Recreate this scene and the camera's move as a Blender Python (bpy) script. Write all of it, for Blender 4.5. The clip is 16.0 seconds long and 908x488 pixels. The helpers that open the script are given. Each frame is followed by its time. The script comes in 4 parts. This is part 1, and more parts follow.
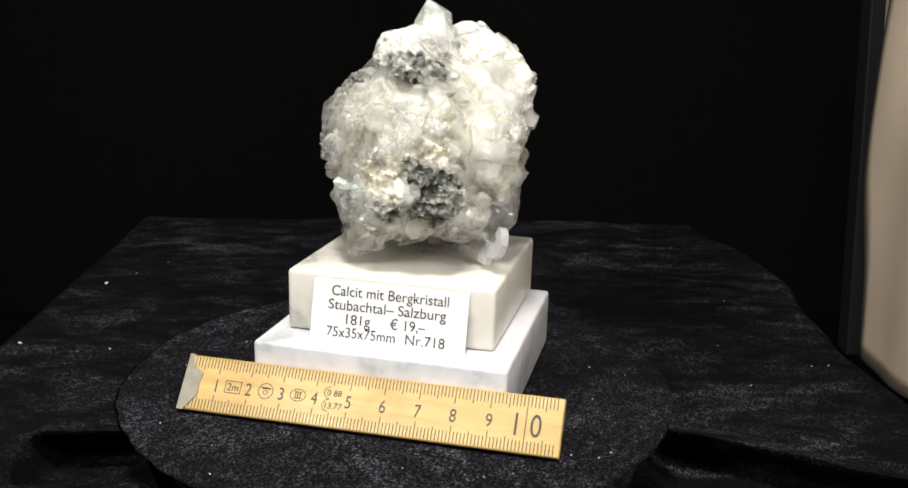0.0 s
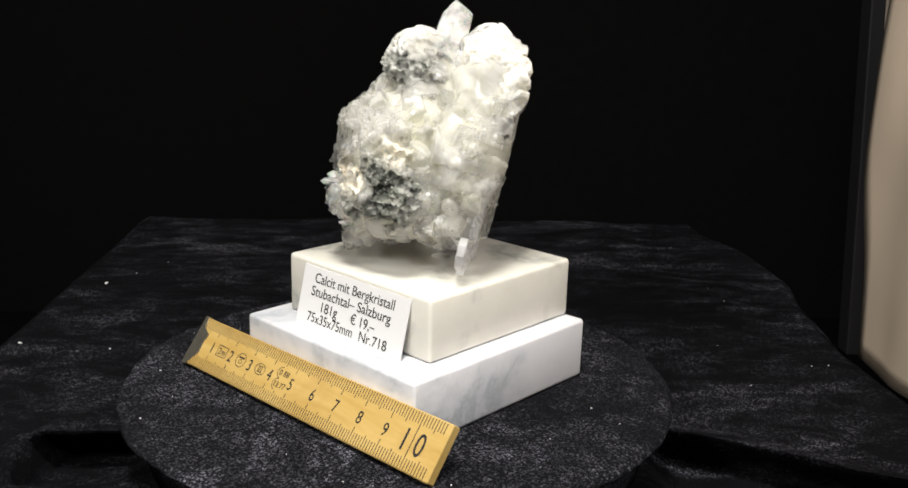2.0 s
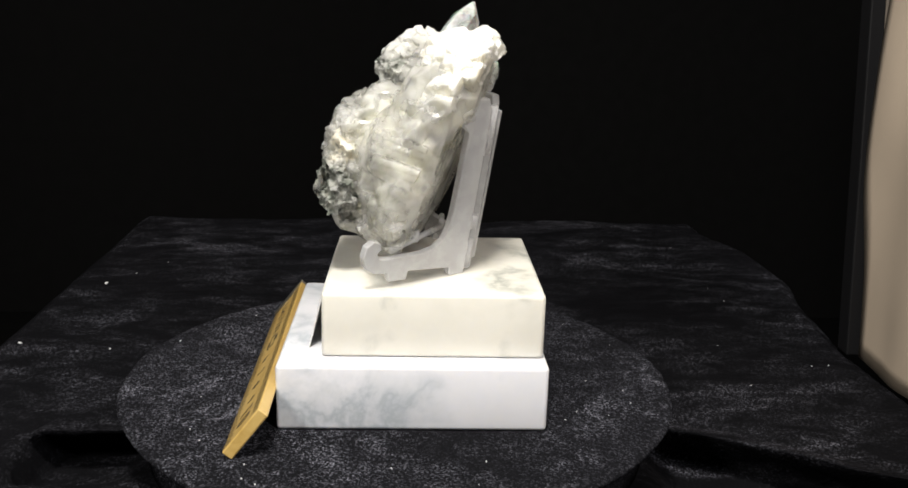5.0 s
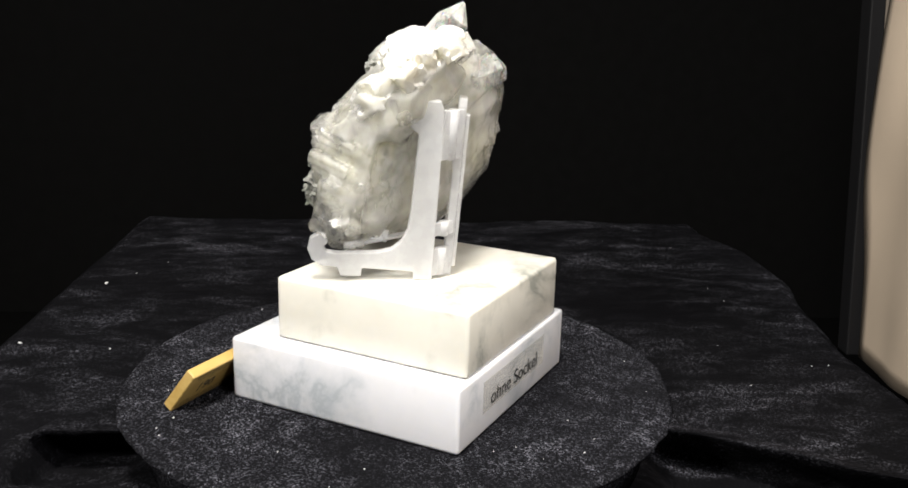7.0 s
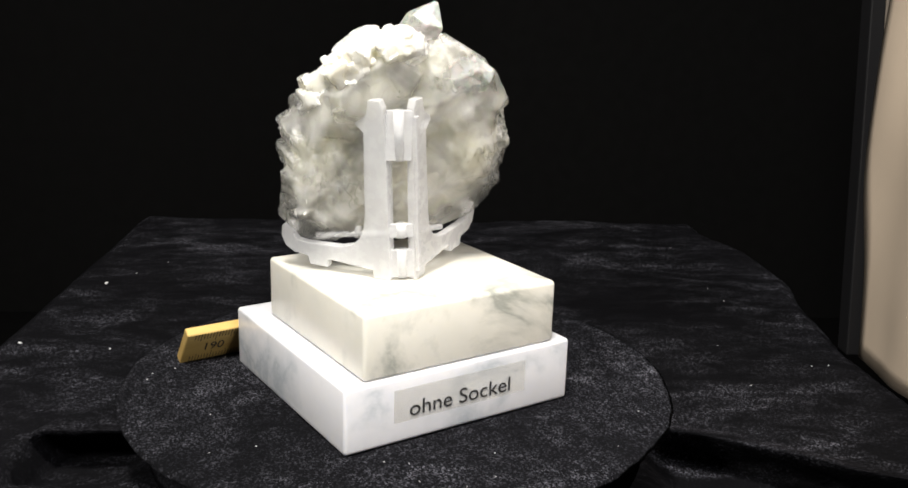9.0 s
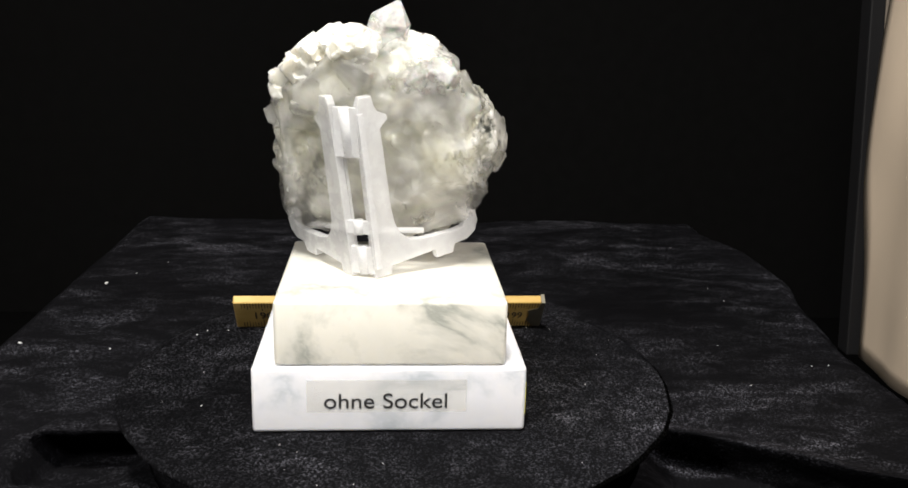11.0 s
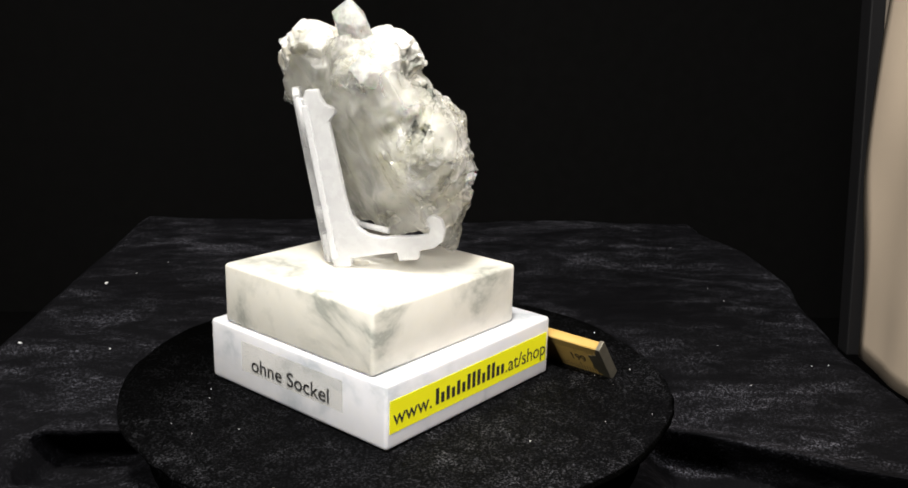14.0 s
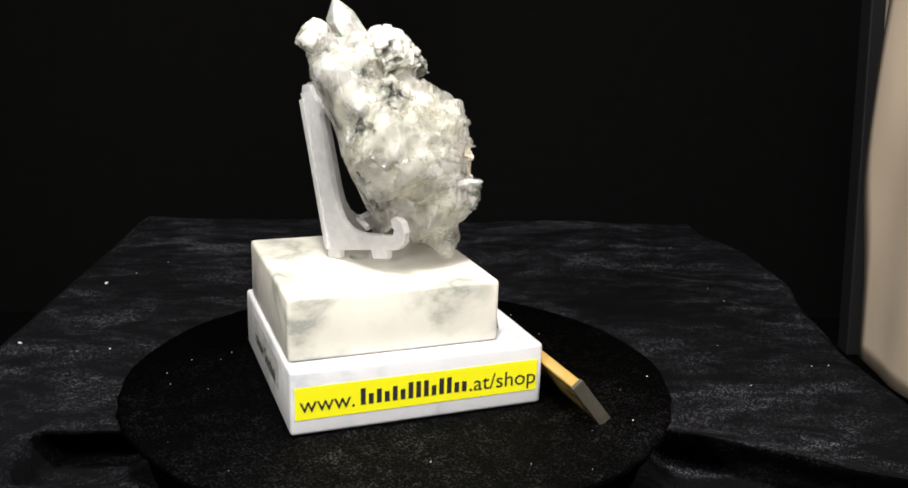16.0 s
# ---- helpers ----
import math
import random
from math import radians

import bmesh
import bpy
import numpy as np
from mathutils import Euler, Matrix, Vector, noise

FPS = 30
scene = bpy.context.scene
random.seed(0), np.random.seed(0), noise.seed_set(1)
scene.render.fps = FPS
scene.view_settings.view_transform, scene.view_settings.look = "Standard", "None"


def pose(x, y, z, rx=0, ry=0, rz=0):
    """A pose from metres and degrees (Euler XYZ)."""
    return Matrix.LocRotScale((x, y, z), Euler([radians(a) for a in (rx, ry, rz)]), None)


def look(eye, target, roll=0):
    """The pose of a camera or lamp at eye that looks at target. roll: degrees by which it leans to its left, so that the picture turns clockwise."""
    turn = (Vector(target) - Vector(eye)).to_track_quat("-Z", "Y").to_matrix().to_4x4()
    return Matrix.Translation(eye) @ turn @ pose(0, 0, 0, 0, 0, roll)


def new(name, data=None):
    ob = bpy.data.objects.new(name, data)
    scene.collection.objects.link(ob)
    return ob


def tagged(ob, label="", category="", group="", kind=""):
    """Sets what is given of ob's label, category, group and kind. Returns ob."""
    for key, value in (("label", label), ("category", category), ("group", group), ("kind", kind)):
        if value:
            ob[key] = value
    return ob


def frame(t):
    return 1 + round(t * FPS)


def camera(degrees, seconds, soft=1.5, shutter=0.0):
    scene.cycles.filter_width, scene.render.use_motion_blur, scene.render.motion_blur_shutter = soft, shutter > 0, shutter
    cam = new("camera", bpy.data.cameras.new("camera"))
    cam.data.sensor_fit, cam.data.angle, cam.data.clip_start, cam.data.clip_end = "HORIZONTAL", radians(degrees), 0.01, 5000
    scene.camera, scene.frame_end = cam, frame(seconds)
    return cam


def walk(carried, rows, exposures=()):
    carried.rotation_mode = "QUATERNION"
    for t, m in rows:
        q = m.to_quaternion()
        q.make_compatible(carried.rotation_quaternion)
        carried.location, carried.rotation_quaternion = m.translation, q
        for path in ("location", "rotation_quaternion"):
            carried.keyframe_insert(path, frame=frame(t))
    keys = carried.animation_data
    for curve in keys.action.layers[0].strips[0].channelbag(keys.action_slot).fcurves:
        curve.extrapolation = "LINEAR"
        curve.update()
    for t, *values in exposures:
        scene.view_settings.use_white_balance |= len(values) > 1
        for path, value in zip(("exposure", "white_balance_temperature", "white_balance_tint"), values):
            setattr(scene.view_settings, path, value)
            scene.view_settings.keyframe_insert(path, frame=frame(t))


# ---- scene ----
from mathutils import kdtree

cam = camera(51.9, 16.0, soft=1.7)
EYE = Vector((0.0, -0.2793, 0.11925))
SIGHT = look(EYE, EYE + Vector((0.05663, 0.96339, -0.26204)), 1.57)
walk(cam, [(0.0, SIGHT), (16.0, SIGHT)], [(0.0, -0.24), (2.5, -0.22), (4.0, -0.32), (6.5, 0.14), (9.0, 0.16), (12.5, 0.08), (14.5, 0.16), (16.0, 0.09)])

# ---- light ----
world = bpy.data.worlds.new("dark_room")
scene.world = world
world.use_nodes = True
world.node_tree.nodes["Background"].inputs[0].default_value = (0.9, 0.95, 1.0, 1)
world.node_tree.nodes["Background"].inputs[1].default_value = 0.05


def studio_lamp(name, eye, target, size, power, colour):
    data = bpy.data.lights.new(name, "AREA")
    data.shape, data.size, data.energy, data.color = "DISK", size, power, colour
    ob = new(name, data)
    ob.matrix_world = look(eye, target)
    return ob


studio_lamp("overhead_lamp", (-0.04, -0.27, 0.60), (0.0, 0.0, 0.05), 0.10, 6.0, (1.0, 0.955, 0.88))
studio_lamp("left_lamp", (-0.34, -0.42, 0.42), (0.0, 0.0, 0.05), 0.10, 2.3, (1.0, 0.96, 0.89))
studio_lamp("right_lamp", (0.28, -0.46, 0.44), (0.0, 0.0, 0.05), 0.10, 2.2, (0.99, 0.97, 0.95))


# ---- materials ----
class Mat:
    """A small wrapper round a node material."""

    def __init__(self, name):
        self.m = bpy.data.materials.new(name)
        self.m.use_nodes = True
        self.t = self.m.node_tree
        self.b = self.t.nodes["Principled BSDF"]
        self.co = self.t.nodes.new("ShaderNodeTexCoord").outputs["Object"]

    def set(self, **kw):
        for k, v in kw.items():
            sock = self.b.inputs[k.replace("_", " ")]
            if isinstance(v, (int, float)):
                sock.default_value = v
            elif isinstance(v, tuple):
                sock.default_value = v if len(v) == len(sock.default_value) else (*v, 1)
            else:
                self.t.links.new(v, sock)
        return self

    def noise(self, scale, detail=4, rough=0.55, co=None, distort=0.0):
        n = self.t.nodes.new("ShaderNodeTexNoise")
        n.inputs["Scale"].default_value, n.inputs["Detail"].default_value = scale, detail
        n.inputs["Roughness"].default_value, n.inputs["Distortion"].default_value = rough, distort
        self.t.links.new(co or self.co, n.inputs["Vector"])
        return n.outputs["Fac"]

    def voronoi(self, scale, feature="F1", out="Distance", co=None):
        n = self.t.nodes.new("ShaderNodeTexVoronoi")
        n.feature = feature
        n.inputs["Scale"].default_value = scale
        self.t.links.new(co or self.co, n.inputs["Vector"])
        return n.outputs[out]

    def stretch(self, sx, sy, sz):
        n = self.t.nodes.new("ShaderNodeMapping")
        n.inputs["Scale"].default_value = (sx, sy, sz)
        self.t.links.new(self.co, n.inputs["Vector"])
        return n.outputs[0]

    def ramp(self, fac, *stops):
        n = self.t.nodes.new("ShaderNodeValToRGB")
        e = n.color_ramp.elements
        while len(e) < len(stops):
            e.new(0.5)
        for el, (at, c) in zip(e, stops):
            el.position = at
            el.color = (c, c, c, 1) if isinstance(c, (int, float)) else (*c, 1)
        self.t.links.new(fac, n.inputs[0])
        return n.outputs[0]

    def mix(self, fac, a, b, mode="MIX"):
        n = self.t.nodes.new("ShaderNodeMix")
        n.data_type, n.blend_type = "RGBA", mode
        for v, sock in ((fac, n.inputs[0]), (a, n.inputs[6]), (b, n.inputs[7])):
            if isinstance(v, (int, float)):
                sock.default_value = v
            elif isinstance(v, tuple):
                sock.default_value = (*v, 1)
            else:
                self.t.links.new(v, sock)
        return n.outputs[2]

    def math(self, op, a, b=0.0):
        n = self.t.nodes.new("ShaderNodeMath")
        n.operation = op
        for v, sock in ((a, n.inputs[0]), (b, n.inputs[1])):
            if isinstance(v, (int, float)):
                sock.default_value = v
            else:
                self.t.links.new(v, sock)
        return n.outputs[0]

    def attr(self, name):
        n = self.t.nodes.new("ShaderNodeAttribute")
        n.attribute_name = name
        return n.outputs["Fac"]

    def bump(self, height, strength=0.3, distance=0.001):
        n = self.t.nodes.new("ShaderNodeBump")
        n.inputs["Strength"].default_value, n.inputs["Distance"].default_value = strength, distance
        self.t.links.new(height, n.inputs["Height"])
        self.t.links.new(n.outputs[0], self.b.inputs["Normal"])
        return self


def velvet(name, base, sheen, nap=None, streak=(38, 80, 80), pile=1000, crushed=1.0):
    """Crushed pile: patches where the pile lies towards or away, and glints on single tufts, both painted into its
    colour.
    """
    m = Mat(name)
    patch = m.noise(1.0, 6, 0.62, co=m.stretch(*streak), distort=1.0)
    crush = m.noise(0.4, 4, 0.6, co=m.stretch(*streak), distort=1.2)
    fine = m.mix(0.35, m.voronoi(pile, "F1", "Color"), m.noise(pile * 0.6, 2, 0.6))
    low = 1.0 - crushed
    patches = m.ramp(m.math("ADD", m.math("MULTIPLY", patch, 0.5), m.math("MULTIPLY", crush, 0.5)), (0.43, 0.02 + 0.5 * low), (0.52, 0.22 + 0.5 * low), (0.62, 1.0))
    painted_glint = m.ramp(fine, (0.46, 0.02), (0.60, 0.22), (0.72, 1.0))
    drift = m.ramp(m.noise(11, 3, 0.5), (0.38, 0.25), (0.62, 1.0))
    # pile sheen and tuft glints go into the base colour as pale marks
    both = m.math("MULTIPLY", m.math("MULTIPLY", patches, painted_glint), drift)
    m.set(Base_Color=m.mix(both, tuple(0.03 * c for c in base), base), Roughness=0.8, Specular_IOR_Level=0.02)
    m.set(Sheen_Weight=m.math("MULTIPLY", both, sheen), Sheen_Roughness=0.4, Sheen_Tint=(0.88, 0.92, 1.0))
    m.bump(m.math("ADD", m.math("MULTIPLY", patch, 2.0), m.math("MULTIPLY", fine, 0.3)), 0.6, 0.0008)
    if nap:
        # the pile leans one way across the disc, so that it catches the light from one side
        bend = m.t.nodes.new("ShaderNodeVectorTransform")
        bend.vector_type, bend.convert_from, bend.convert_to = "VECTOR", "OBJECT", "WORLD"
        bend.inputs[0].default_value = nap
        add = m.t.nodes.new("ShaderNodeVectorMath")
        bump = [n for n in m.t.nodes if n.type == "BUMP"][0]
        m.t.links.new(bump.outputs[0], add.inputs[0])
        m.t.links.new(bend.outputs[0], add.inputs[1])
        unit = m.t.nodes.new("ShaderNodeVectorMath")
        unit.operation = "NORMALIZE"
        m.t.links.new(add.outputs[0], unit.inputs[0])
        m.t.links.new(unit.outputs[0], m.b.inputs["Normal"])
    return m.m


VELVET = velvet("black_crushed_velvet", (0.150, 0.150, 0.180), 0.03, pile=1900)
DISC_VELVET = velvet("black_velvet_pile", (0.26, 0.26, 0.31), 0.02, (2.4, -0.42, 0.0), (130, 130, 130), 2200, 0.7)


def marble(name, base, vein, vscale, vein_amount):
    m = Mat(name)
    big = m.noise(vscale, 6, 0.62, distort=0.4)
    line = m.ramp(m.math("ABSOLUTE", m.math("SUBTRACT", big, 0.5)), (0.0, 1.0), (0.04, 0.5), (0.13, 0.0))
    where = m.ramp(m.noise(36, 3), (0.43, 0.0), (0.62, 1.0))
    cloud = m.ramp(m.noise(60, 5, 0.6), (0.35, 0.0), (0.8, 0.35))
    f = m.math("MULTIPLY", m.math("MAXIMUM", m.math("MULTIPLY", line, where), m.math("MULTIPLY", cloud, 0.6)), vein_amount)
    m.set(Base_Color=m.mix(f, base, vein), Roughness=m.ramp(m.noise(140, 3), (0.3, 0.28), (0.7, 0.45)))
    m.set(Subsurface_Weight=0.6, Subsurface_Radius=(1.0, 0.95, 0.85), Subsurface_Scale=0.0018, Specular_IOR_Level=0.45)
    m.bump(m.noise(500, 4), 0.06, 0.0005)
    return m.m


LOWER_MARBLE = marble("cool_white_marble", (0.71, 0.71, 0.745), (0.36, 0.40, 0.44), 24, 0.8)
UPPER_MARBLE = marble("warm_white_marble", (0.735, 0.715, 0.655), (0.33, 0.34, 0.31), 27, 1.0)


def plain(name, colour, rough=0.5, spread=0.12, scale=300, **kw):
    m = Mat(name)
    m.set(Base_Color=m.mix(m.noise(scale, 4), tuple(c * (1 - spread) for c in colour), colour), Roughness=rough, **kw)
    m.bump(m.noise(scale * 2, 3), 0.08, 0.0003)
    return m.m


BACK_VELVET = plain("black_backdrop_cloth", (0.0108, 0.0107, 0.0108), 0.9, 0.3, 60, Specular_IOR_Level=0.0)
CARD = plain("white_card_stock", (0.74, 0.74, 0.75), 0.6, 0.03, 900)
INK = plain("black_print", (0.02, 0.02, 0.022), 0.5)
YELLOW = plain("yellow_label_paper", (0.83, 0.80, 0.01), 0.45, 0.05)
TAPE = plain("aged_clear_tape", (0.80, 0.785, 0.72), 0.2, 0.12, 160, Alpha=0.28)
CREAM = plain("cream_fabric", (0.47, 0.385, 0.30), 0.8, 0.10, 40)
BLACK = plain("black_plastic", (0.007, 0.007, 0.008), 0.6, Specular_IOR_Level=0.15)
SHADED_TAUPE = plain("shaded_edge_taupe", (0.20, 0.17, 0.14), 0.85, 0.1, 60)
METAL = plain("worn_brass", (0.30, 0.28, 0.23), 0.42, 0.5, 260, Metallic=0.8)


def wood_material():
    m = Mat("varnished_ruler_wood")
    grain = m.noise(160, 5, 0.65, co=m.stretch(0.16, 1, 1), distort=0.6)
    dirt = m.noise(70, 4, 0.6)
    col = m.mix(m.ramp(grain, (0.3, 0.0), (0.75, 1.0)), (0.44, 0.28, 0.075), (0.60, 0.425, 0.155))
    col = m.mix(m.ramp(dirt, (0.55, 0.0), (0.8, 0.45)), col, (0.36, 0.20, 0.05))
    m.set(Base_Color=col, Roughness=m.ramp(dirt, (0.3, 0.28), (0.7, 0.5)), Coat_Weight=0.2, Coat_Roughness=0.25)
    m.bump(grain, 0.15, 0.0003)
    return m.m


WOOD = wood_material()


def mineral_material(name, tint, warm, glassy, deep, milky):
    """Milky calcite: translucent, glossy on the cleavage faces; masks for chlorite, iron stain, clear crystal and
    see-through thin edges come from the geometry.
    """
    m = Mat(name)
    chl, rust, clear = m.attr("chlorite"), m.attr("rust"), m.attr("clear")
    mottle = m.noise(260, 5, 0.65)
    veil = m.noise(70, 5, 0.6, distort=0.8)
    col = m.mix(m.ramp(veil, (0.40, 0.0), (0.68, 1.0)), tint, warm)
    seam = m.ramp(m.math("ABSOLUTE", m.math("SUBTRACT", m.noise(55, 3, 0.5, distort=0.5), 0.5)), (0.0, 0.55), (0.012, 0.0))
    specks = m.math("MAXIMUM", m.ramp(m.noise(210, 3, 0.5, distort=1.0), (0.68, 0.0), (0.74, 0.6)), m.math("MULTIPLY", seam, m.ramp(m.noise(40, 2), (0.52, 0.0), (0.62, 1.0))))
    col = m.mix(specks, col, (0.30, 0.31, 0.26))
    col = m.mix(m.math("MULTIPLY", rust, m.ramp(mottle, (0.35, 0.2), (0.6, 1.0))), col, (0.72, 0.65, 0.51))
    green = m.mix(m.ramp(m.mix(0.4, m.noise(120, 4, 0.6), mottle), (0.42, 0.0), (0.62, 1.0)), (0.016, 0.020, 0.016), (0.18, 0.195, 0.165))
    cm = m.math("MULTIPLY", chl, m.ramp(m.noise(160, 4, 0.65), (0.36, 0.45), (0.5, 1.0)))
    col = m.mix(cm, col, green)
    dry = m.math("MAXIMUM", cm, m.math("MULTIPLY", rust, 0.8))
    wet = m.math("SUBTRACT", 1.0, dry)
    m.set(Base_Color=col, Roughness=m.mix(dry, m.ramp(m.noise(150, 3), (0.35, 0.04), (0.65, 0.24)), (0.8, 0.8, 0.8)))
    m.set(Subsurface_Weight=m.math("MULTIPLY", wet, 1.0), Subsurface_Radius=(1.0, 0.99, 0.94), Subsurface_Scale=deep)
    cloud = m.ramp(m.noise(60, 2, 0.5, distort=0.6), (0.36, 0.2), (0.66, 1.0))
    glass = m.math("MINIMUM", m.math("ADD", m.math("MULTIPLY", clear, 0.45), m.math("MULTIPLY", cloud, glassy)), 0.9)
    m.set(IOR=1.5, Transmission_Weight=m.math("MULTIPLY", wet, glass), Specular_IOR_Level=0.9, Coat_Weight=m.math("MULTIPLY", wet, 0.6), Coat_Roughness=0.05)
    # how much of the light the crystal stops at its surface; the rest goes on to the milky core
    haze = m.math("MULTIPLY", m.ramp(m.noise(65, 2, 0.5, distort=0.7), (0.36, 0.45), (0.62, 1.0)), milky)
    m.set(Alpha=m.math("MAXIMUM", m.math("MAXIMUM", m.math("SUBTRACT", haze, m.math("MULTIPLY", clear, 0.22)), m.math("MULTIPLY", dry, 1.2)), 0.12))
    m.bump(m.noise(500, 4, 0.7), 0.08, 0.0005)
    # small flat cleavage faces, each tilted its own way
    tilt = m.t.nodes.new("ShaderNodeVectorMath")
    tilt.operation = "MULTIPLY_ADD"
    m.t.links.new(m.mix(0.15, m.voronoi(150, "F1", "Color"), m.voronoi(520, "F1", "Color")), tilt.inputs[0])
    tilt.inputs[1].default_value = (0.5, 0.5, 0.5)
    tilt.inputs[2].default_value = (-0.25, -0.25, -0.25)
    add = m.t.nodes.new("ShaderNodeVectorMath")
    m.t.links.new(tilt.outputs[0], add.inputs[0])
    m.t.links.new([n for n in m.t.nodes if n.type == "BUMP"][0].outputs[0], add.inputs[1])
    unit = m.t.nodes.new("ShaderNodeVectorMath")
    unit.operation = "NORMALIZE"
    m.t.links.new(add.outputs[0], unit.inputs[0])
    m.t.links.new(unit.outputs[0], m.b.inputs["Normal"])
    return m.m


CALCITE = mineral_material("milky_calcite", (0.905, 0.895, 0.865), (0.86, 0.845, 0.72), 0.14, 0.008, 0.62)
CRUST = mineral_material("white_calcite_crust", (0.85, 0.845, 0.815), (0.80, 0.785, 0.70), 0.08, 0.004, 1.2)
CORE = mineral_material("cloudy_crystal_core", (0.84, 0.84, 0.76), (0.72, 0.72, 0.58), 0.10, 0.008, 1.1)


def crystal_material():
    m = Mat("clear_quartz")
    m.set(Base_Color=(0.93, 0.95, 0.94), Roughness=m.ramp(m.noise(240, 4), (0.4, 0.05), (0.7, 0.22)), IOR=1.54)
    m.set(Transmission_Weight=m.ramp(m.noise(130, 4, 0.6), (0.35, 0.9), (0.65, 0.45)), Subsurface_Weight=0.2, Subsurface_Scale=0.004)
    m.bump(m.noise(300, 3), 0.1, 0.0004)
    return m.m


QUARTZ = crystal_material()


def acrylic_material():
    m = Mat("frosted_clear_acrylic")
    m.set(Base_Color=(0.77, 0.775, 0.795), Roughness=m.ramp(m.noise(300, 3), (0.3, 0.20), (0.7, 0.34)), IOR=1.49)
    m.set(Subsurface_Weight=0.4, Subsurface_Radius=(1.0, 1.0, 1.0), Subsurface_Scale=0.003)
    m.set(Alpha=m.ramp(m.noise(60, 3), (0.3, 0.38), (0.7, 0.52)))
    return m.m


ACRYLIC = acrylic_material()

# ---- building helpers ----
TURN_START, TURN_RATE = -0.30042, -0.25648


def mesh_of(bm, name, material, smooth=False):
    me = bpy.data.meshes.new(name)
    bm.to_mesh(me)
    bm.free()
    me.materials.append(material)
    if smooth:
        me.polygons.foreach_set("use_smooth", [True] * len(me.polygons))
    return me


def part(name, bm, material, parent=None, label="", smooth=False):
    me = bm if isinstance(bm, bpy.types.Mesh) else mesh_of(bm, name, material, smooth)
    ob = new(name, me)
    if parent:
        ob.parent = parent
    return tagged(ob, label)


def thing(name, label, category, group="", kind=""):
    return tagged(new(name), label, category, group, kind)


def box_bm(x0, y0, z0, x1, y1, z1, bevel=0.0, seg=2):
    bm = bmesh.new()
    bmesh.ops.create_cube(bm, size=1)
    bmesh.ops.transform(bm, matrix=Matrix.Translation(((x0 + x1) / 2, (y0 + y1) / 2, (z0 + z1) / 2)) @ Matrix.Diagonal((x1 - x0, y1 - y0, z1 - z0, 1)), verts=bm.verts)
    if bevel:
        bmesh.ops.bevel(bm, geom=list(bm.edges), offset=bevel, segments=seg, profile=0.5, affect="EDGES")
    return bm


def prism_bm(outline, depth, bevel=0.0):
    """Extrudes an outline in x, y by depth along z, centred."""
    bm = bmesh.new()
    vs = [bm.verts.new((x, y, -depth / 2)) for x, y in outline]
    f = bm.faces.new(vs)
    out = bmesh.ops.extrude_face_region(bm, geom=[f])
    bmesh.ops.translate(bm, vec=(0, 0, depth), verts=[v for v in out["geom"] if isinstance(v, bmesh.types.BMVert)])
    bmesh.ops.recalc_face_normals(bm, faces=bm.faces)
    if bevel:
        rim = [e for e in bm.edges if len(e.link_faces) == 2 and e.calc_face_angle() > 0.7]
        bmesh.ops.bevel(bm, geom=rim, offset=bevel, segments=2, profile=0.5, affect="EDGES")
    bmesh.ops.triangulate(bm, faces=[f for f in bm.faces if len(f.verts) > 4])
    return bm


def text_part(name, words, size, m, parent, material=None, align="CENTER", width=1.0, depth=0.00004, span=0.0):
    cu = bpy.data.curves.new(name, "FONT")
    cu.body, cu.size, cu.align_x, cu.align_y, cu.extrude = words, size, align, "BOTTOM_BASELINE", depth
    tmp = new(name, cu)
    me = bpy.data.meshes.new_from_object(tmp.evaluated_get(bpy.context.evaluated_depsgraph_get()))
    bpy.data.objects.remove(tmp)
    me.materials.clear()
    me.materials.append(material or INK)
    if span:
        xs = [v.co.x for v in me.vertices]
        width = span / (max(xs) - min(xs))
        me.transform(Matrix.Translation((-(max(xs) + min(xs)) / 2, 0, 0)))
    me.transform(m @ Matrix.Translation((0, -0.35 * size, 0)) @ Matrix.Diagonal((width, 1, 1, 1)))
    ob = new(name, me)
    ob.parent = parent
    return ob


def upright(x, y, z, turn=0.0, lean=0.0):
    """A pose whose x runs along a wall face, y up the face and z out of it; the face looks to -y at turn 0."""
    return Matrix.Translation((x, y, z)) @ Matrix.Rotation(turn, 4, "Z") @ Matrix.Rotation(math.pi / 2 - lean, 4, "X")


# ---- surroundings ----
TABLE_Z = -0.02


def step(a, b, x):
    t = min(1.0, max(0.0, (x - a) / (b - a)))
    return t * t * (3 - 2 * t)


def tuck(y, z, line, k, back):
    """Pulls the cloth under itself along a line, so that the layer behind hangs over a dark gap."""
    q = y - line
    if q >= 0:
        return y, z + k * 0.003 * math.exp(-(q / 0.008) ** 2)
    if q > -0.004:
        u = -q / 0.004
        return line + k * 0.020 * u + (1 - k) * q, z + k * (0.003 * (1 - u) - 0.014 * u)
    if q > -0.014:
        u = (-q - 0.004) / 0.010
        return line + k * (0.020 * (1 - u) - 0.014 * u) + (1 - k) * q, z - k * 0.014
    return y, z - k * 0.014 * (math.exp((q + 0.014) / 0.006) if back else math.exp((q + 0.014) / 0.05))


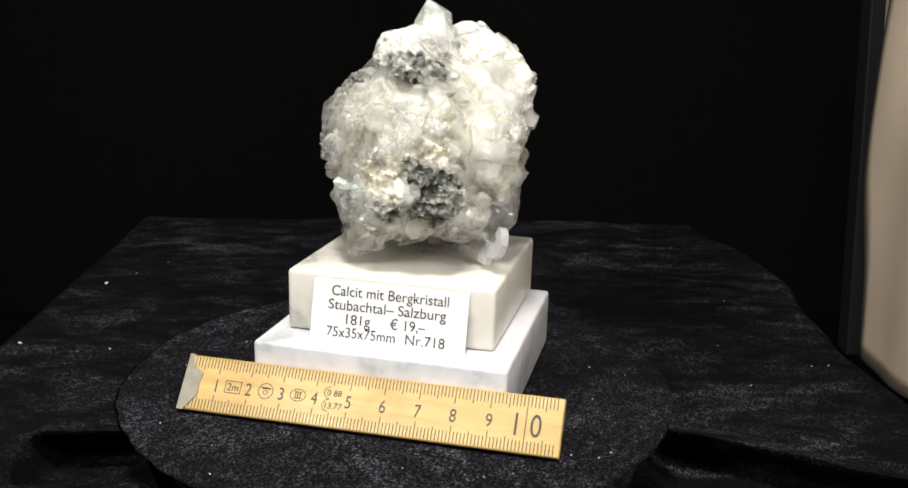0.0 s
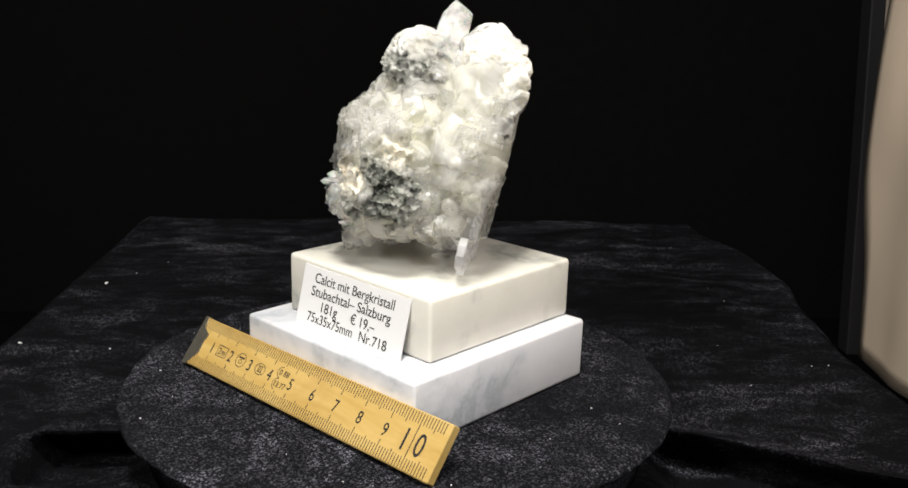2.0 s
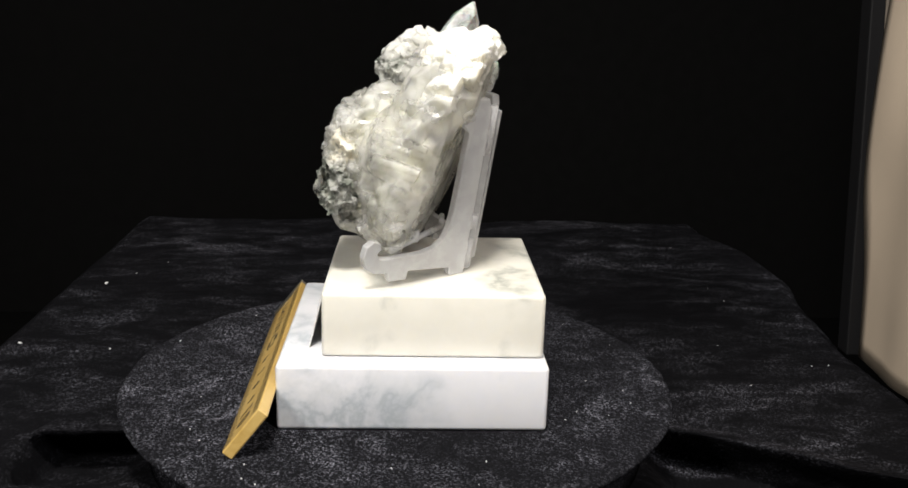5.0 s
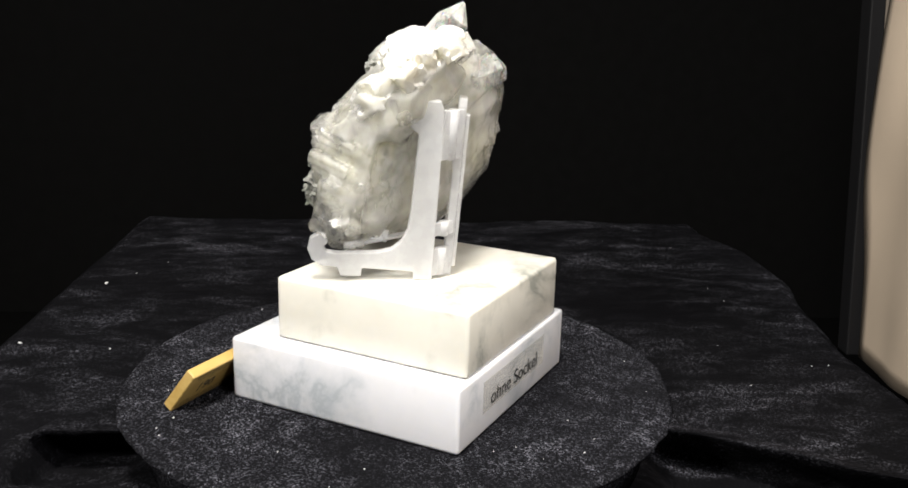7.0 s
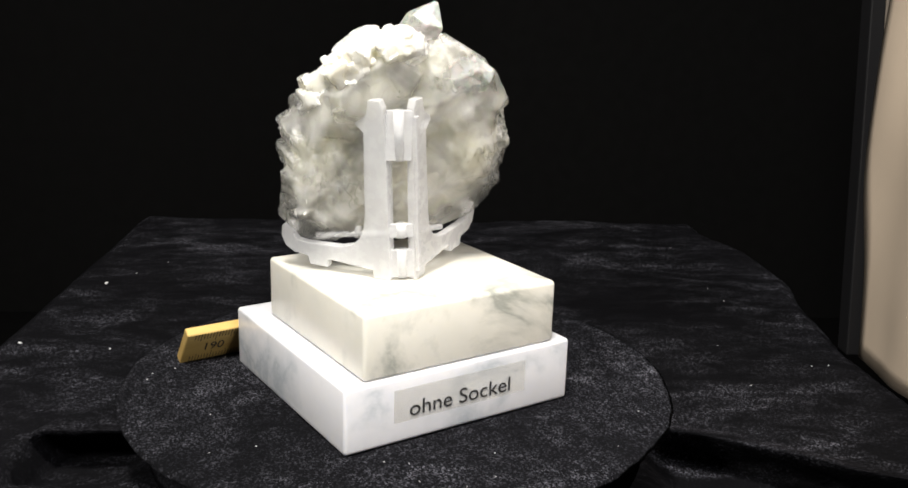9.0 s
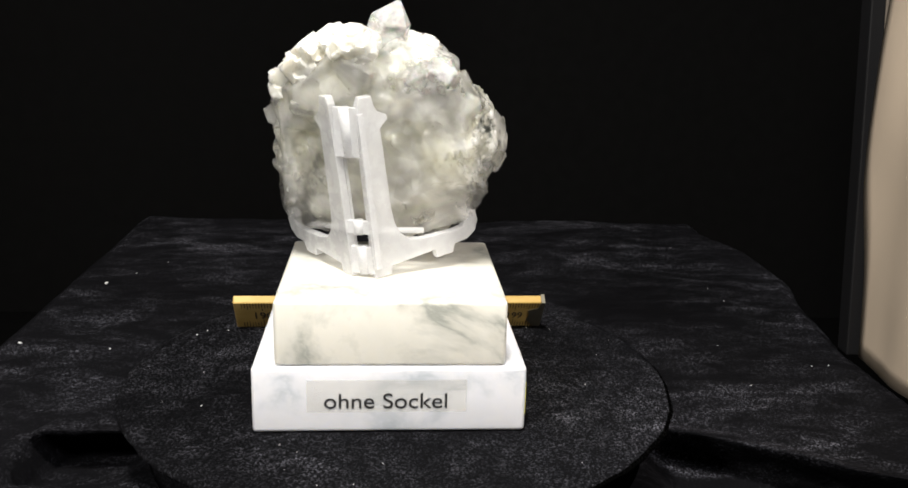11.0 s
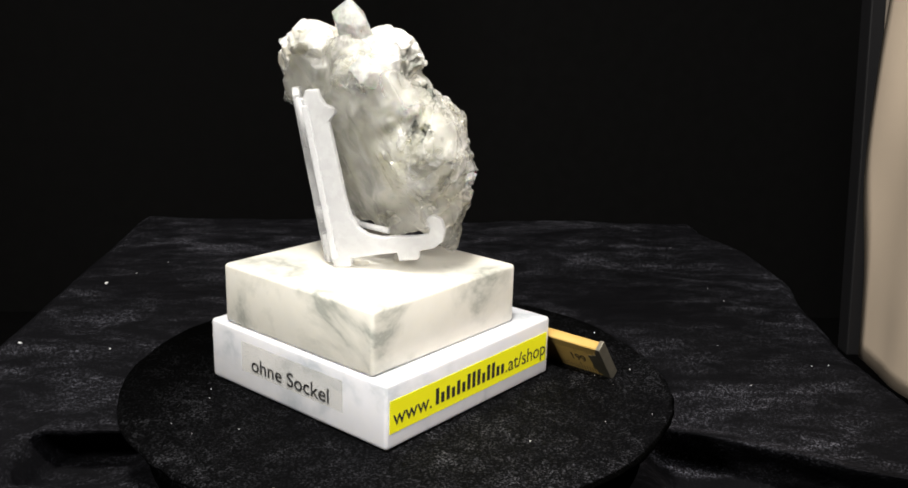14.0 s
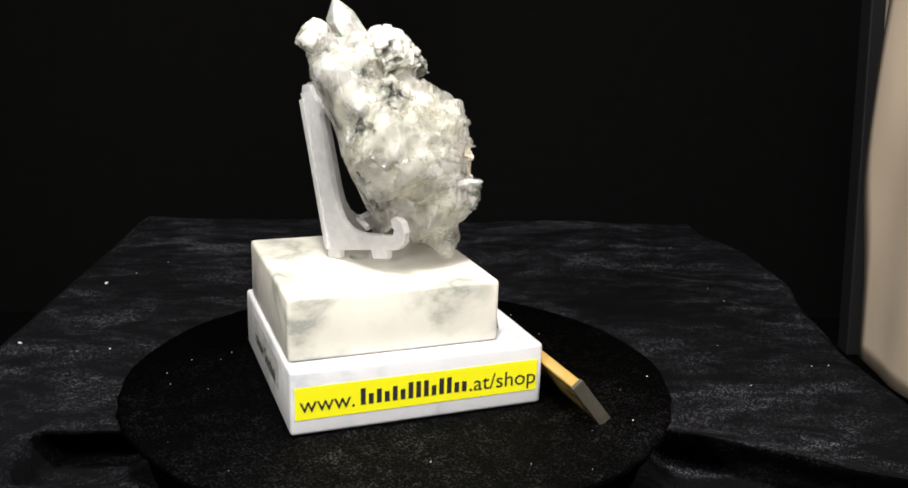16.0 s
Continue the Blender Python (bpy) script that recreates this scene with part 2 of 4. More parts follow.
def cloth_point(x, y):
    z = TABLE_Z + 0.0016 * noise.noise((x * 14, y * 14, 1.0)) + 0.0009 * noise.noise((x * 38, y * 26, 4.0)) + 0.0005 * noise.noise((x * 70, y * 150, 7.0))
    right = -0.003 - 0.55 * (x - 0.088) + 0.003 * noise.noise((x * 30, 0, 9.0))
    k1 = step(0.070, 0.095, x)
    k2 = step(-0.117, -0.112, x) * (1 - step(-0.088, -0.074, x))
    if k1 > 0:
        y, z = tuck(y, z, right, k1, False)
    elif k2 > 0:
        y, z = tuck(y, z, -0.007 + 0.001 * noise.noise((x * 60, 2.0, 0)), k2, True)
    return x, y, z


def table_cloth():
    bm = bmesh.new()
    nx = 170
    x0, y1 = -0.161, 0.295
    ys = [-0.30 + 0.006 * j for j in range(39)] + [-0.066 + 0.001 * j for j in range(102)] + [0.036 + 0.0037 * j for j in range(71)]
    grid = []
    for y in ys:
        row = []
        for i in range(nx + 1):
            edge = 0.188 + 0.014 * math.exp(-((y - 0.19) / 0.05) ** 2) + 0.003 * noise.noise((y * 20, 3.0, 0))
            x = x0 + (edge - x0) * i / nx
            round_off = 0.004 * (1 - min(1, (x - x0) / 0.006)) + 0.004 * (1 - min(1, (edge - x) / 0.006)) + 0.003 * (1 - min(1, (y1 - y) / 0.006))
            x, yy, z = cloth_point(x, y)
            row.append(bm.verts.new((x, yy, z - round_off)))
        grid.append(row)
    for a, b in zip(grid, grid[1:]):
        for i in range(nx):
            bm.faces.new((a[i], a[i + 1], b[i + 1], b[i]))
    rim = grid[0] + [r[-1] for r in grid[1:]] + grid[-1][-2::-1] + [r[0] for r in grid[-2:0:-1]]
    low = [bm.verts.new((v.co.x, v.co.y, -0.30)) for v in rim]
    for k in range(len(rim)):
        n = (k + 1) % len(rim)
        bm.faces.new((rim[k], low[k], low[n], rim[n]))
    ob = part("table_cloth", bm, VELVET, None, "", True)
    tagged(ob, "black crushed velvet cloth draped over the photo table", "tablecloth")


def lint():
    rng = random.Random(8)
    spots = [(-0.140, 0.153, 0.0011), (-0.150, 0.075, 0.0009)] + [(rng.uniform(-0.15, 0.17), rng.uniform(0.0, 0.27), rng.uniform(0.0002, 0.0004)) for _ in range(26)]
    for x, y, r in spots:
        if x * x + y * y < 0.0081:
            continue
        bm = bmesh.new()
        bmesh.ops.create_icosphere(bm, subdivisions=1, radius=r)
        for v in bm.verts:
            v.co *= rng.uniform(0.6, 1.2)
            v.co.z *= 0.5
        bmesh.ops.translate(bm, vec=(x, y, cloth_point(x, y)[2] + r * 0.3), verts=bm.verts)
        tagged(part("lint_speck", bm, CARD), "tiny pale lint speck on the velvet cloth", "lint", "lint on the cloth")


def surroundings():
    tagged(part("floor", box_bm(-2.0, -2.0, -0.36, 2.0, 2.0, -0.30), BACK_VELVET), "dark floor under the photo table", "floor", kind="structure")
    for name, b in (("wall_north", (-2, 0.9, -0.3, 2, 0.96, 1.6)), ("wall_south", (-2, -2.06, -0.3, 2, -2, 1.6)), ("wall_east", (2, -2, -0.3, 2.06, 0.9, 1.6)), ("wall_west", (-2.06, -2, -0.3, -2, 0.9, 1.6))):
        tagged(part(name, box_bm(*b), BACK_VELVET), "black cloth covered wall", "wall", kind="structure")
    tagged(part("ceiling", box_bm(-2, -2, 1.6, 2, 0.9, 1.66), BACK_VELVET), "dark ceiling", "ceiling", kind="structure")


def fabric_panel():
    p = thing("fabric_panel", "cream fabric side panel in a black frame beside the table", "panel")
    bm = bmesh.new()
    n, k = 60, 60
    rows = []
    for j in range(k + 1):
        z = -0.02 + 0.42 * j / k
        loose = 0.0085 * min(1.6, max(0.0, (z - 0.066) / 0.05)) ** 1.3
        rows.append([])
        for i in range(n + 1):
            y = 0.066 - loose * (1 - i / n) - 0.30 * i / n + 0.144 * (z + 0.02)
            fold = 0.0016 * math.sin(y * 120 + 26 * z + 2.0 * noise.noise((y * 18, z * 14, 3.0)))
            x = 0.1848 + fold * (1 - 0.4 * j / k) + 0.0022 * noise.noise((0, y * 30, z * 16)) * min(1, i / 4)
            rows[-1].append(bm.verts.new((x, y, z)))
    for j in range(k):
        for i in range(n):
            bm.faces.new((rows[j][i], rows[j][i + 1], rows[j + 1][i + 1], rows[j + 1][i]))
    out = bmesh.ops.extrude_face_region(bm, geom=list(bm.faces))
    bmesh.ops.translate(bm, vec=(0.003, 0, 0), verts=[v for v in out["geom"] if isinstance(v, bmesh.types.BMVert)])
    bmesh.ops.recalc_face_normals(bm, faces=bm.faces)
    part("fabric", bm, CREAM, p, "", True)
    # the taupe strip paints the shade on the panel's far edge
    for name, x0, y0, x1, y1, material, label in (("frame_post", 0.1818, 0.067, 0.1878, 0.0755, BLACK, "black upright edge of the frame"), ("shaded_edge", 0.1872, 0.040, 0.1900, 0.0668, SHADED_TAUPE, "shaded panel edge behind the loose fabric, its shade painted as taupe")):
        bm = box_bm(x0, y0, -0.02, x1, y1, 0.40, 0.0006)
        for v in bm.verts:
            v.co.y += 0.144 * (v.co.z + 0.02)
        part(name, bm, material, p, label)


# ---- things on the turntable ----
def turntable():
    t = thing("turntable", "round turntable covered with black velvet", "turntable")
    bm = bmesh.new()
    n = 160
    rings = [(0.0, 0.0), (0.02, 0), (0.04, 0), (0.06, 0), (0.075, 0), (0.0840, -0.0001), (0.0855, -0.0005), (0.086, -0.0012), (0.0857, -0.0020), (0.0835, -0.0024), (0.077, -0.0025)]
    prev = None
    for r, z in rings:
        if r == 0:
            cur = [bm.verts.new((0, 0, 0))]
        else:
            cur = []
            for i in range(n):
                a = 2 * math.pi * i / n
                rr = r * (1 + (0.014 * noise.noise((3 * math.cos(a), 3 * math.sin(a), 2.0)) + 0.007 * noise.noise((14 * math.cos(a), 14 * math.sin(a), 5.0)) if r > 0.08 else 0))
                cur.append(bm.verts.new((rr * math.cos(a), rr * math.sin(a), z)))
        if prev:
            for i in range(n):
                j = (i + 1) % n
                if len(prev) == 1:
                    bm.faces.new((prev[0], cur[i], cur[j]))
                else:
                    bm.faces.new((prev[i], cur[i], cur[j], prev[j]))
        prev = cur
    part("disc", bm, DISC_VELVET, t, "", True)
    rng = random.Random(4)
    for _ in range(26):
        a, r = rng.uniform(0, 2 * math.pi), rng.uniform(0.057, 0.083)
        speck = bmesh.new()
        bmesh.ops.create_icosphere(speck, subdivisions=1, radius=rng.uniform(0.00012, 0.00026))
        bmesh.ops.translate(speck, vec=(r * math.cos(a), r * math.sin(a), 0.0001), verts=speck.verts)
        part("lint_speck", speck, CARD, t)
    bm = bmesh.new()
    bmesh.ops.create_cone(bm, cap_ends=True, segments=96, radius1=0.078, radius2=0.078, depth=0.0160, matrix=Matrix.Translation((0, 0, -0.0104)))
    part("base", bm, DISC_VELVET, t, "", True)
    return t


Z1, Z2 = 0.01939, 0.03829
GROUND = 0.0003


def lower_block():
    b = thing("lower_marble_block", "square cool-white marble block with grey veins, stickers on two sides", "marble block")
    x0, x1, y0, y1 = 0.00338 - 0.03775, 0.00338 + 0.03775, 0.00418 - 0.0377, 0.00418 + 0.0377
    part("block", box_bm(x0, y0, GROUND, x1, y1, Z1, 0.0011, 3), LOWER_MARBLE, b, "", True)
    tape = part("clear_sticker", box_bm(-0.0178, y1, 0.0064, 0.0262, y1 + 0.00005, 0.0158), TAPE, b, "yellowed clear sticker with black print")
    text_part("print", "ohne Sockel", 0.0064, Matrix.Translation((0.0045, y1 + 0.0002, 0.0098)) @ Matrix.Rotation(math.pi, 4, "Z") @ Matrix.Rotation(math.pi / 2, 4, "X"), tape, span=0.0338)
    lab = part("yellow_sticker", box_bm(x0 - 0.00015, -0.0318, 0.0050, x0, 0.0406, 0.0145), YELLOW, b, "bright yellow sticker with black print")
    face = Matrix.Translation((x0 - 0.0002, 0, 0.0095)) @ Matrix.Rotation(-math.pi / 2, 4, "Z") @ Matrix.Rotation(math.pi / 2, 4, "X")
    text_part("print", "www.", 0.0066, face @ Matrix.Translation((-0.0316, 0, 0)), lab, span=0.0155)
    text_part("print", ".at/shop", 0.0066, face @ Matrix.Translation((0.0208, 0, 0)), lab, span=0.0210)
    for i, tall in enumerate((1, 0, 0.6, 0, 0.7, 0, 1, 1, 1, 0, 1, 1, 0, 0)):
        x = -0.0222 + 0.00232 * i
        bm = box_bm(x, -0.0021, 0, x + 0.0014, 0.0010 + 0.0018 * tall, 0.00004)
        bmesh.ops.transform(bm, matrix=face, verts=bm.verts)
        part("print_bar", bm, INK, lab)
    return b, (x0, x1, y0, y1)


def upper_block():
    b = thing("upper_marble_block", "square warm-white marble block lying on the larger one", "marble block")
    m = pose(0.00311, 0.00984, 0, 0, 0, math.degrees(-0.00362))
    bm = box_bm(-0.03167, -0.03116, Z1 + 0.0002, 0.03167, 0.03116, Z2, 0.0012, 3)
    bmesh.ops.transform(bm, matrix=m, verts=bm.verts)
    block = part("block", bm, UPPER_MARBLE, b, "", True)
    drill = bmesh.new()
    bmesh.ops.create_cone(drill, cap_ends=True, segments=40, radius1=0.0029, radius2=0.0029, depth=0.016, matrix=Matrix.Translation((0.0057, 0.0120, Z2)))
    bit = new("bit", mesh_of(drill, "bit", UPPER_MARBLE))
    cut = block.modifiers.new("hole", "BOOLEAN")
    cut.operation, cut.object = "DIFFERENCE", bit
    bpy.context.view_layer.update()
    me = bpy.data.meshes.new_from_object(block.evaluated_get(bpy.context.evaluated_depsgraph_get()))
    me.set_sharp_from_angle(angle=radians(35))
    block.modifiers.clear()
    block.data = me
    bpy.data.objects.remove(bit)
    return b


def price_card():
    c = thing("price_card", "white printed price card leaning on the upper marble block", "card")
    m = upright(0.0037, -0.02369, 0.02804, -0.003, 0.2382)
    bm = box_bm(-0.02357, -0.00891, -0.00035, 0.02357, 0.00891, 0)
    bmesh.ops.transform(bm, matrix=m, verts=bm.verts)
    part("sheet", bm, CARD, c)
    lines = (("Calcit mit Bergkristall", 0.0, 0.0058, 35.5), ("Stubachtal\u2013 Salzburg", -0.0006, 0.0017, 35.7), ("181g", -0.009, -0.0024, 7.4), ("\u20ac 19,\u2013", 0.0061, -0.0024, 10.6), ("75x35x75mm", -0.0079, -0.0063, 21.0), ("Nr.718", 0.0116, -0.0063, 11.7))
    for words, x, y, span in lines:
        text_part("print", words, 0.0043, m @ Matrix.Translation((x, y, 0.00006)), c, span=span * 0.001)
    return c


def folding_rule():
    r = thing("folding_rule", "short yellow wooden folding rule section leaning on the marble", "ruler")
    raz, rel, lean = 0.0156, 0.0022, 0.9087
    o = Vector((-0.05205, -0.04202, 0.00786))
    d = Vector((math.cos(raz) * math.cos(rel), math.sin(raz) * math.cos(rel), math.sin(rel)))
    h = Vector((-math.sin(raz), math.cos(raz), 0))
    w = h * math.cos(lean) + d.cross(h) * math.sin(lean)
    n = d.cross(w)
    m = Matrix(((d.x, w.x, n.x, o.x), (d.y, w.y, n.y, o.y), (d.z, w.z, n.z, o.z), (0, 0, 0, 1)))
    L, HW, TH = 0.1098, 0.00797, 0.0032
    bm = box_bm(0.0, -HW, -TH, L, HW, 0, 0.0003, 1)
    me = mesh_of(bm, "slat", WOOD)
    me.transform(m)
    part("slat", me, WOOD, r)
    bm = bmesh.new()
    for side in (1, -1):
        for i in range(2, 218):
            mm = i * 0.5
            long = 0.0046 if i % 20 == 0 else 0.0038 if i % 10 == 0 else 0.0031
            if i % 2:
                continue
            x = mm * 0.001
            a, b = sorted((side * (HW - 0.0003), side * (HW - 0.0003 - long)))
            vs = [bm.verts.new((x + sx * 0.00013, y, 0.00005)) for sx, y in ((-1, a), (1, a), (1, b), (-1, b))]
            bm.faces.new(vs)
    me = mesh_of(bm, "tick_scale", INK)
    me.transform(m)
    tagged(part("tick_scale", me, INK, r), kind="stuff")
    top = 0.00006
    for i in range(1, 11):
        text_part("numeral", str(i), 0.0051, m @ Matrix.Translation((0.01 * i, -0.0002, top)), r, width=0.8) if i < 10 else None
    for words, x in (("1", 0.0974), ("0", 0.1028)):
        text_part("numeral", words, 0.0088, m @ Matrix.Translation((x, -0.0002, top)), r, width=0.75)

    def mark(points, wide=0.00022):
        bm = bmesh.new()
        for (xa, ya), (xb, yb) in zip(points, points[1:]):
            a, b = Vector((xa, ya, top)), Vector((xb, yb, top))
            side = (b - a).cross(Vector((0, 0, 1))).normalized() * wide / 2
            bm.faces.new([bm.verts.new(v) for v in (a - side, b - side, b + side, a + side)])
        me = mesh_of(bm, "printed_mark", INK)
        me.transform(m)
        part("printed_mark", me, INK, r)

    ring = lambda cx, cy, rx, ry, a0=0, a1=360: [(cx + rx * math.cos(radians(a)), cy + ry * math.sin(radians(a))) for a in range(a0, a1 + 1, 15)]
    mark([(0.1000, -HW + 0.001), (0.1000, HW - 0.001)], 0.00026)
    mark([(0.0128, -0.0018), (0.0176, -0.0018), (0.0176, 0.0016), (0.0128, 0.0016), (0.0128, -0.0018)])
    text_part("numeral", "2m", 0.0030, m @ Matrix.Translation((0.0152, -0.0001, top)), r)
    mark(ring(0.0252, 0, 0.0022, 0.0022))
    mark(ring(0.0252, -0.0004, 0.0007, 0.0006))
    mark([(0.0238, 0.0008), (0.0266, 0.0008)], 0.0005)
    mark(ring(0.0350, 0, 0.0023, 0.0017))
    for k in (-1, 0, 1):
        mark([(0.0350 + 0.0007 * k, -0.0009), (0.0350 + 0.0007 * k, 0.0009)], 0.0003)
    mark([(0.0339, 0.0009), (0.0361, 0.0009)])
    mark([(0.0339, -0.0009), (0.0361, -0.0009)])
    mark(ring(0.0444, 0.0018, 0.0018, 0.0017, 90, 270))
    mark(ring(0.0444, -0.0018, 0.0018, 0.0017, 90, 270))
    text_part("numeral", "0 88", 0.0025, m @ Matrix.Translation((0.0456, 0.0018, top)), r)
    text_part("numeral", "13.77", 0.0025, m @ Matrix.Translation((0.0457, -0.0018, top)), r)
    back = m @ Matrix.Translation((0, 0, -TH - 0.00006)) @ Matrix.Rotation(math.pi, 4, "Y")
    bm = bmesh.new()
    for side in (1, -1):
        for i in range(2, 108):
            long = 0.0046 if i % 10 == 0 else 0.0038 if i % 5 == 0 else 0.0031
            a, b = sorted((side * (HW - 0.0003), side * (HW - 0.0003 - long)))
            bm.faces.new([bm.verts.new((-0.001 * i + sx * 0.00013, y, 0)) for sx, y in ((-1, a), (1, a), (1, b), (-1, b))])
    me = mesh_of(bm, "tick_scale", INK)
    me.transform(back)
    tagged(part("tick_scale", me, INK, r), kind="stuff")
    text_part("numeral", "190", 0.0058, back @ Matrix.Translation((-0.100, 0, 0)), r, width=0.85)
    text_part("numeral", "199", 0.0052, back @ Matrix.Translation((-0.010, 0, 0)), r, width=0.8)
    # metal end cap: a folded strip with a notched edge
    cap = prism_bm([(-0.0004, -HW - 0.0003), (0.0016, -HW - 0.0003), (0.0050, -0.0032), (0.0046, 0.0), (0.0052, 0.0030), (0.0018, HW - 0.0032), (0.0010, HW + 0.0003), (-0.0004, HW + 0.0003)], TH + 0.0006, 0.0001)
    bmesh.ops.transform(cap, matrix=m @ Matrix.Translation((0, 0, -TH / 2)), verts=cap.verts)
    part("end_cap", cap, METAL, r, "tarnished metal end cap")
    return r


def surface_nets(f, lo, step):
    """A quad mesh of the zero level of the sampled field f (negative inside)."""
    nx, ny, nz = f.shape
    neg = f < 0
    corners = [(i, j, k) for i in (0, 1) for j in (0, 1) for k in (0, 1)]
    cut = lambda a, c: a[c[0]:nx - 1 + c[0], c[1]:ny - 1 + c[1], c[2]:nz - 1 + c[2]]
    cnt = sum(cut(neg, c).astype(int) for c in corners)
    cells = np.argwhere((cnt > 0) & (cnt < 8))
    index = -np.ones((nx - 1, ny - 1, nz - 1), int)
    index[tuple(cells.T)] = np.arange(len(cells))
    total, weight = np.zeros((len(cells), 3)), np.zeros(len(cells))
    val = {c: f[cells[:, 0] + c[0], cells[:, 1] + c[1], cells[:, 2] + c[2]] for c in corners}
    for a in corners:
        for ax in range(3):
            if a[ax] == 0:
                b = tuple(1 if q == ax else a[q] for q in range(3))
                va, vb = val[a], val[b]
                hit = (va < 0) != (vb < 0)
                s = np.where(hit, va / np.where(hit, va - vb, 1), 0)
                p = np.array(a)[None] + s[:, None] * (np.array(b) - np.array(a))[None]
                total += p * hit[:, None]
                weight += hit
    verts = (cells + total / weight[:, None]) * step + np.array(lo)
    faces = []
    for ax in range(3):
        u, v = [(1, 2), (2, 0), (0, 1)][ax]
        sl0, sl1 = [slice(None)] * 3, [slice(None)] * 3
        sl0[ax], sl1[ax] = slice(0, -1), slice(1, None)
        edge = np.argwhere(neg[tuple(sl0)] != neg[tuple(sl1)])
        edge = edge[(edge[:, u] > 0) & (edge[:, v] > 0) & (edge[:, u] < f.shape[u] - 1) & (edge[:, v] < f.shape[v] - 1)]
        flip = neg[tuple(sl0)][tuple(edge.T)]
        q = []
        for du, dv in ((0, 0), (1, 0), (1, 1), (0, 1)):
            c = edge.copy()
            c[:, u] -= 1 - du
            c[:, v] -= 1 - dv
            q.append(index[tuple(c.T)])
        q = np.stack(q, 1)
        q[~flip] = q[~flip][:, ::-1]
        faces.append(q)
    return verts, np.concatenate(faces)


def turn_matrix(w):
    w = np.array(w, float)
    t = np.linalg.norm(w) + 1e-9
    k = w / t
    K = np.array([[0, -k[2], k[1]], [k[2], 0, -k[0]], [-k[1], k[0], 0]])
    return np.eye(3) + np.sin(t) * K + (1 - np.cos(t)) * K @ K


class Field:
    """A solid in millimetres: blunt lumps melted together, with hollows and grooves taken out."""

    def __init__(self, lo, hi, grain):
        self.lo, self.grain = lo, grain
        ax = [np.arange(lo[k], hi[k], grain) for k in range(3)]
        self.P = np.stack(np.meshgrid(*ax, indexing="ij"), -1).astype(np.float32)
        self.sum = np.zeros(self.P.shape[:3], np.float32)
        self.holes, self.count = [], 0

    def lump(self, centre, radii, turn=(0, 0, 0), power=0.0, planes=18):
        """A rough crystal lump: a convex body of random flat faces, or with a power a squared-off box."""
        reach = max(radii) * 1.5 + 3
        cut = tuple(slice(max(0, int((centre[k] - reach - self.lo[k]) / self.grain)), max(0, int((centre[k] + reach - self.lo[k]) / self.grain) + 1)) for k in range(3))
        q = (self.P[cut] - np.array(centre, np.float32)) @ turn_matrix(turn).astype(np.float32) / np.array(radii, np.float32)
        if power:
            q = np.abs(q)
            r = (q[..., 0] ** power + q[..., 1] ** power + q[..., 2] ** power) ** (1 / power)
        else:
            self.count += 1
            rng = np.random.default_rng(self.count)
            i = np.arange(planes) + 0.5
            a, z = math.pi * (1 + 5 ** 0.5) * i, 1 - 2 * i / planes
            n = np.stack([np.cos(a) * np.sqrt(1 - z * z), np.sin(a) * np.sqrt(1 - z * z), z], 1) + rng.normal(0, 0.16, (planes, 3))
            n /= np.linalg.norm(n, axis=1, keepdims=True)
            n = n @ turn_matrix(rng.uniform(-2, 2, 3)).T
            r = np.full(q.shape[:3], -9.0, np.float32)
            for one in n.astype(np.float32):
                r = np.maximum(r, q @ one)
            r = r / 1.0
        self.sum[cut] += np.exp(np.clip((1 - r) * min(radii) * 3.2, -30, 30))
        return self

    def hollow(self, centre, radii):
        q = (self.P - np.array(centre, np.float32)) / np.array(radii, np.float32)
        self.holes.append((1 - np.sqrt((q ** 2).sum(-1))) * min(radii))
        return self

    def groove(self, a, b, radius):
        a, b = np.array(a, np.float32), np.array(b, np.float32)
        t = np.clip(((self.P - a) @ (b - a)) / ((b - a) @ (b - a)), 0, 1)
        self.holes.append(radius - np.linalg.norm(self.P - a - t[..., None] * (b - a), axis=-1))
        return self

    def solid(self):
        f = -np.log(np.maximum(self.sum, 1e-13)) / 3.2
        for hole in self.holes:
            f = np.maximum(f, hole)
        return f

    def cleave(self, f, cell, where, turn, amount):
        """Steps the surface along three skew cleavage directions, as calcite breaks."""
        axes = turn_matrix(turn) @ np.array([[1, 0.26, 0.26], [0, 0.966, 0.2], [0, 0, 0.945]])
        q = self.P @ np.linalg.inv(axes).T.astype(np.float32) / cell
        row = np.floor(q[..., 2:3])
        q = q + np.float32(0.37) * row * np.array((1, 0.6, 0), np.float32)
        mid = np.floor(q) + 0.5 - np.float32(0.37) * row * np.array((1, 0.6, 0), np.float32)
        spot = (mid * cell) @ axes.T.astype(np.float32)
        idx = [np.clip(np.rint((spot[..., k] - self.lo[k]) / self.grain).astype(int), 0, f.shape[k] - 1) for k in range(3)]
        w = amount * np.clip(where, 0, 1)
        return (1 - w) * f + w * f[tuple(idx)]

    def cut(self, normal, at, above, ease):
        """Breaks the solid off flat along a plane, which bends away above a height."""
        q = (self.P - np.array(at, np.float32)) @ np.array(normal, np.float32)
        self.holes.append(q - ease * np.maximum(0, self.P[..., 2] - above))
        return self

    def sample(self, f, v):
        return f[tuple(np.clip(np.rint((v[:, k] - self.lo[k]) / self.grain).astype(int), 0, f.shape[k] - 1) for k in range(3))]

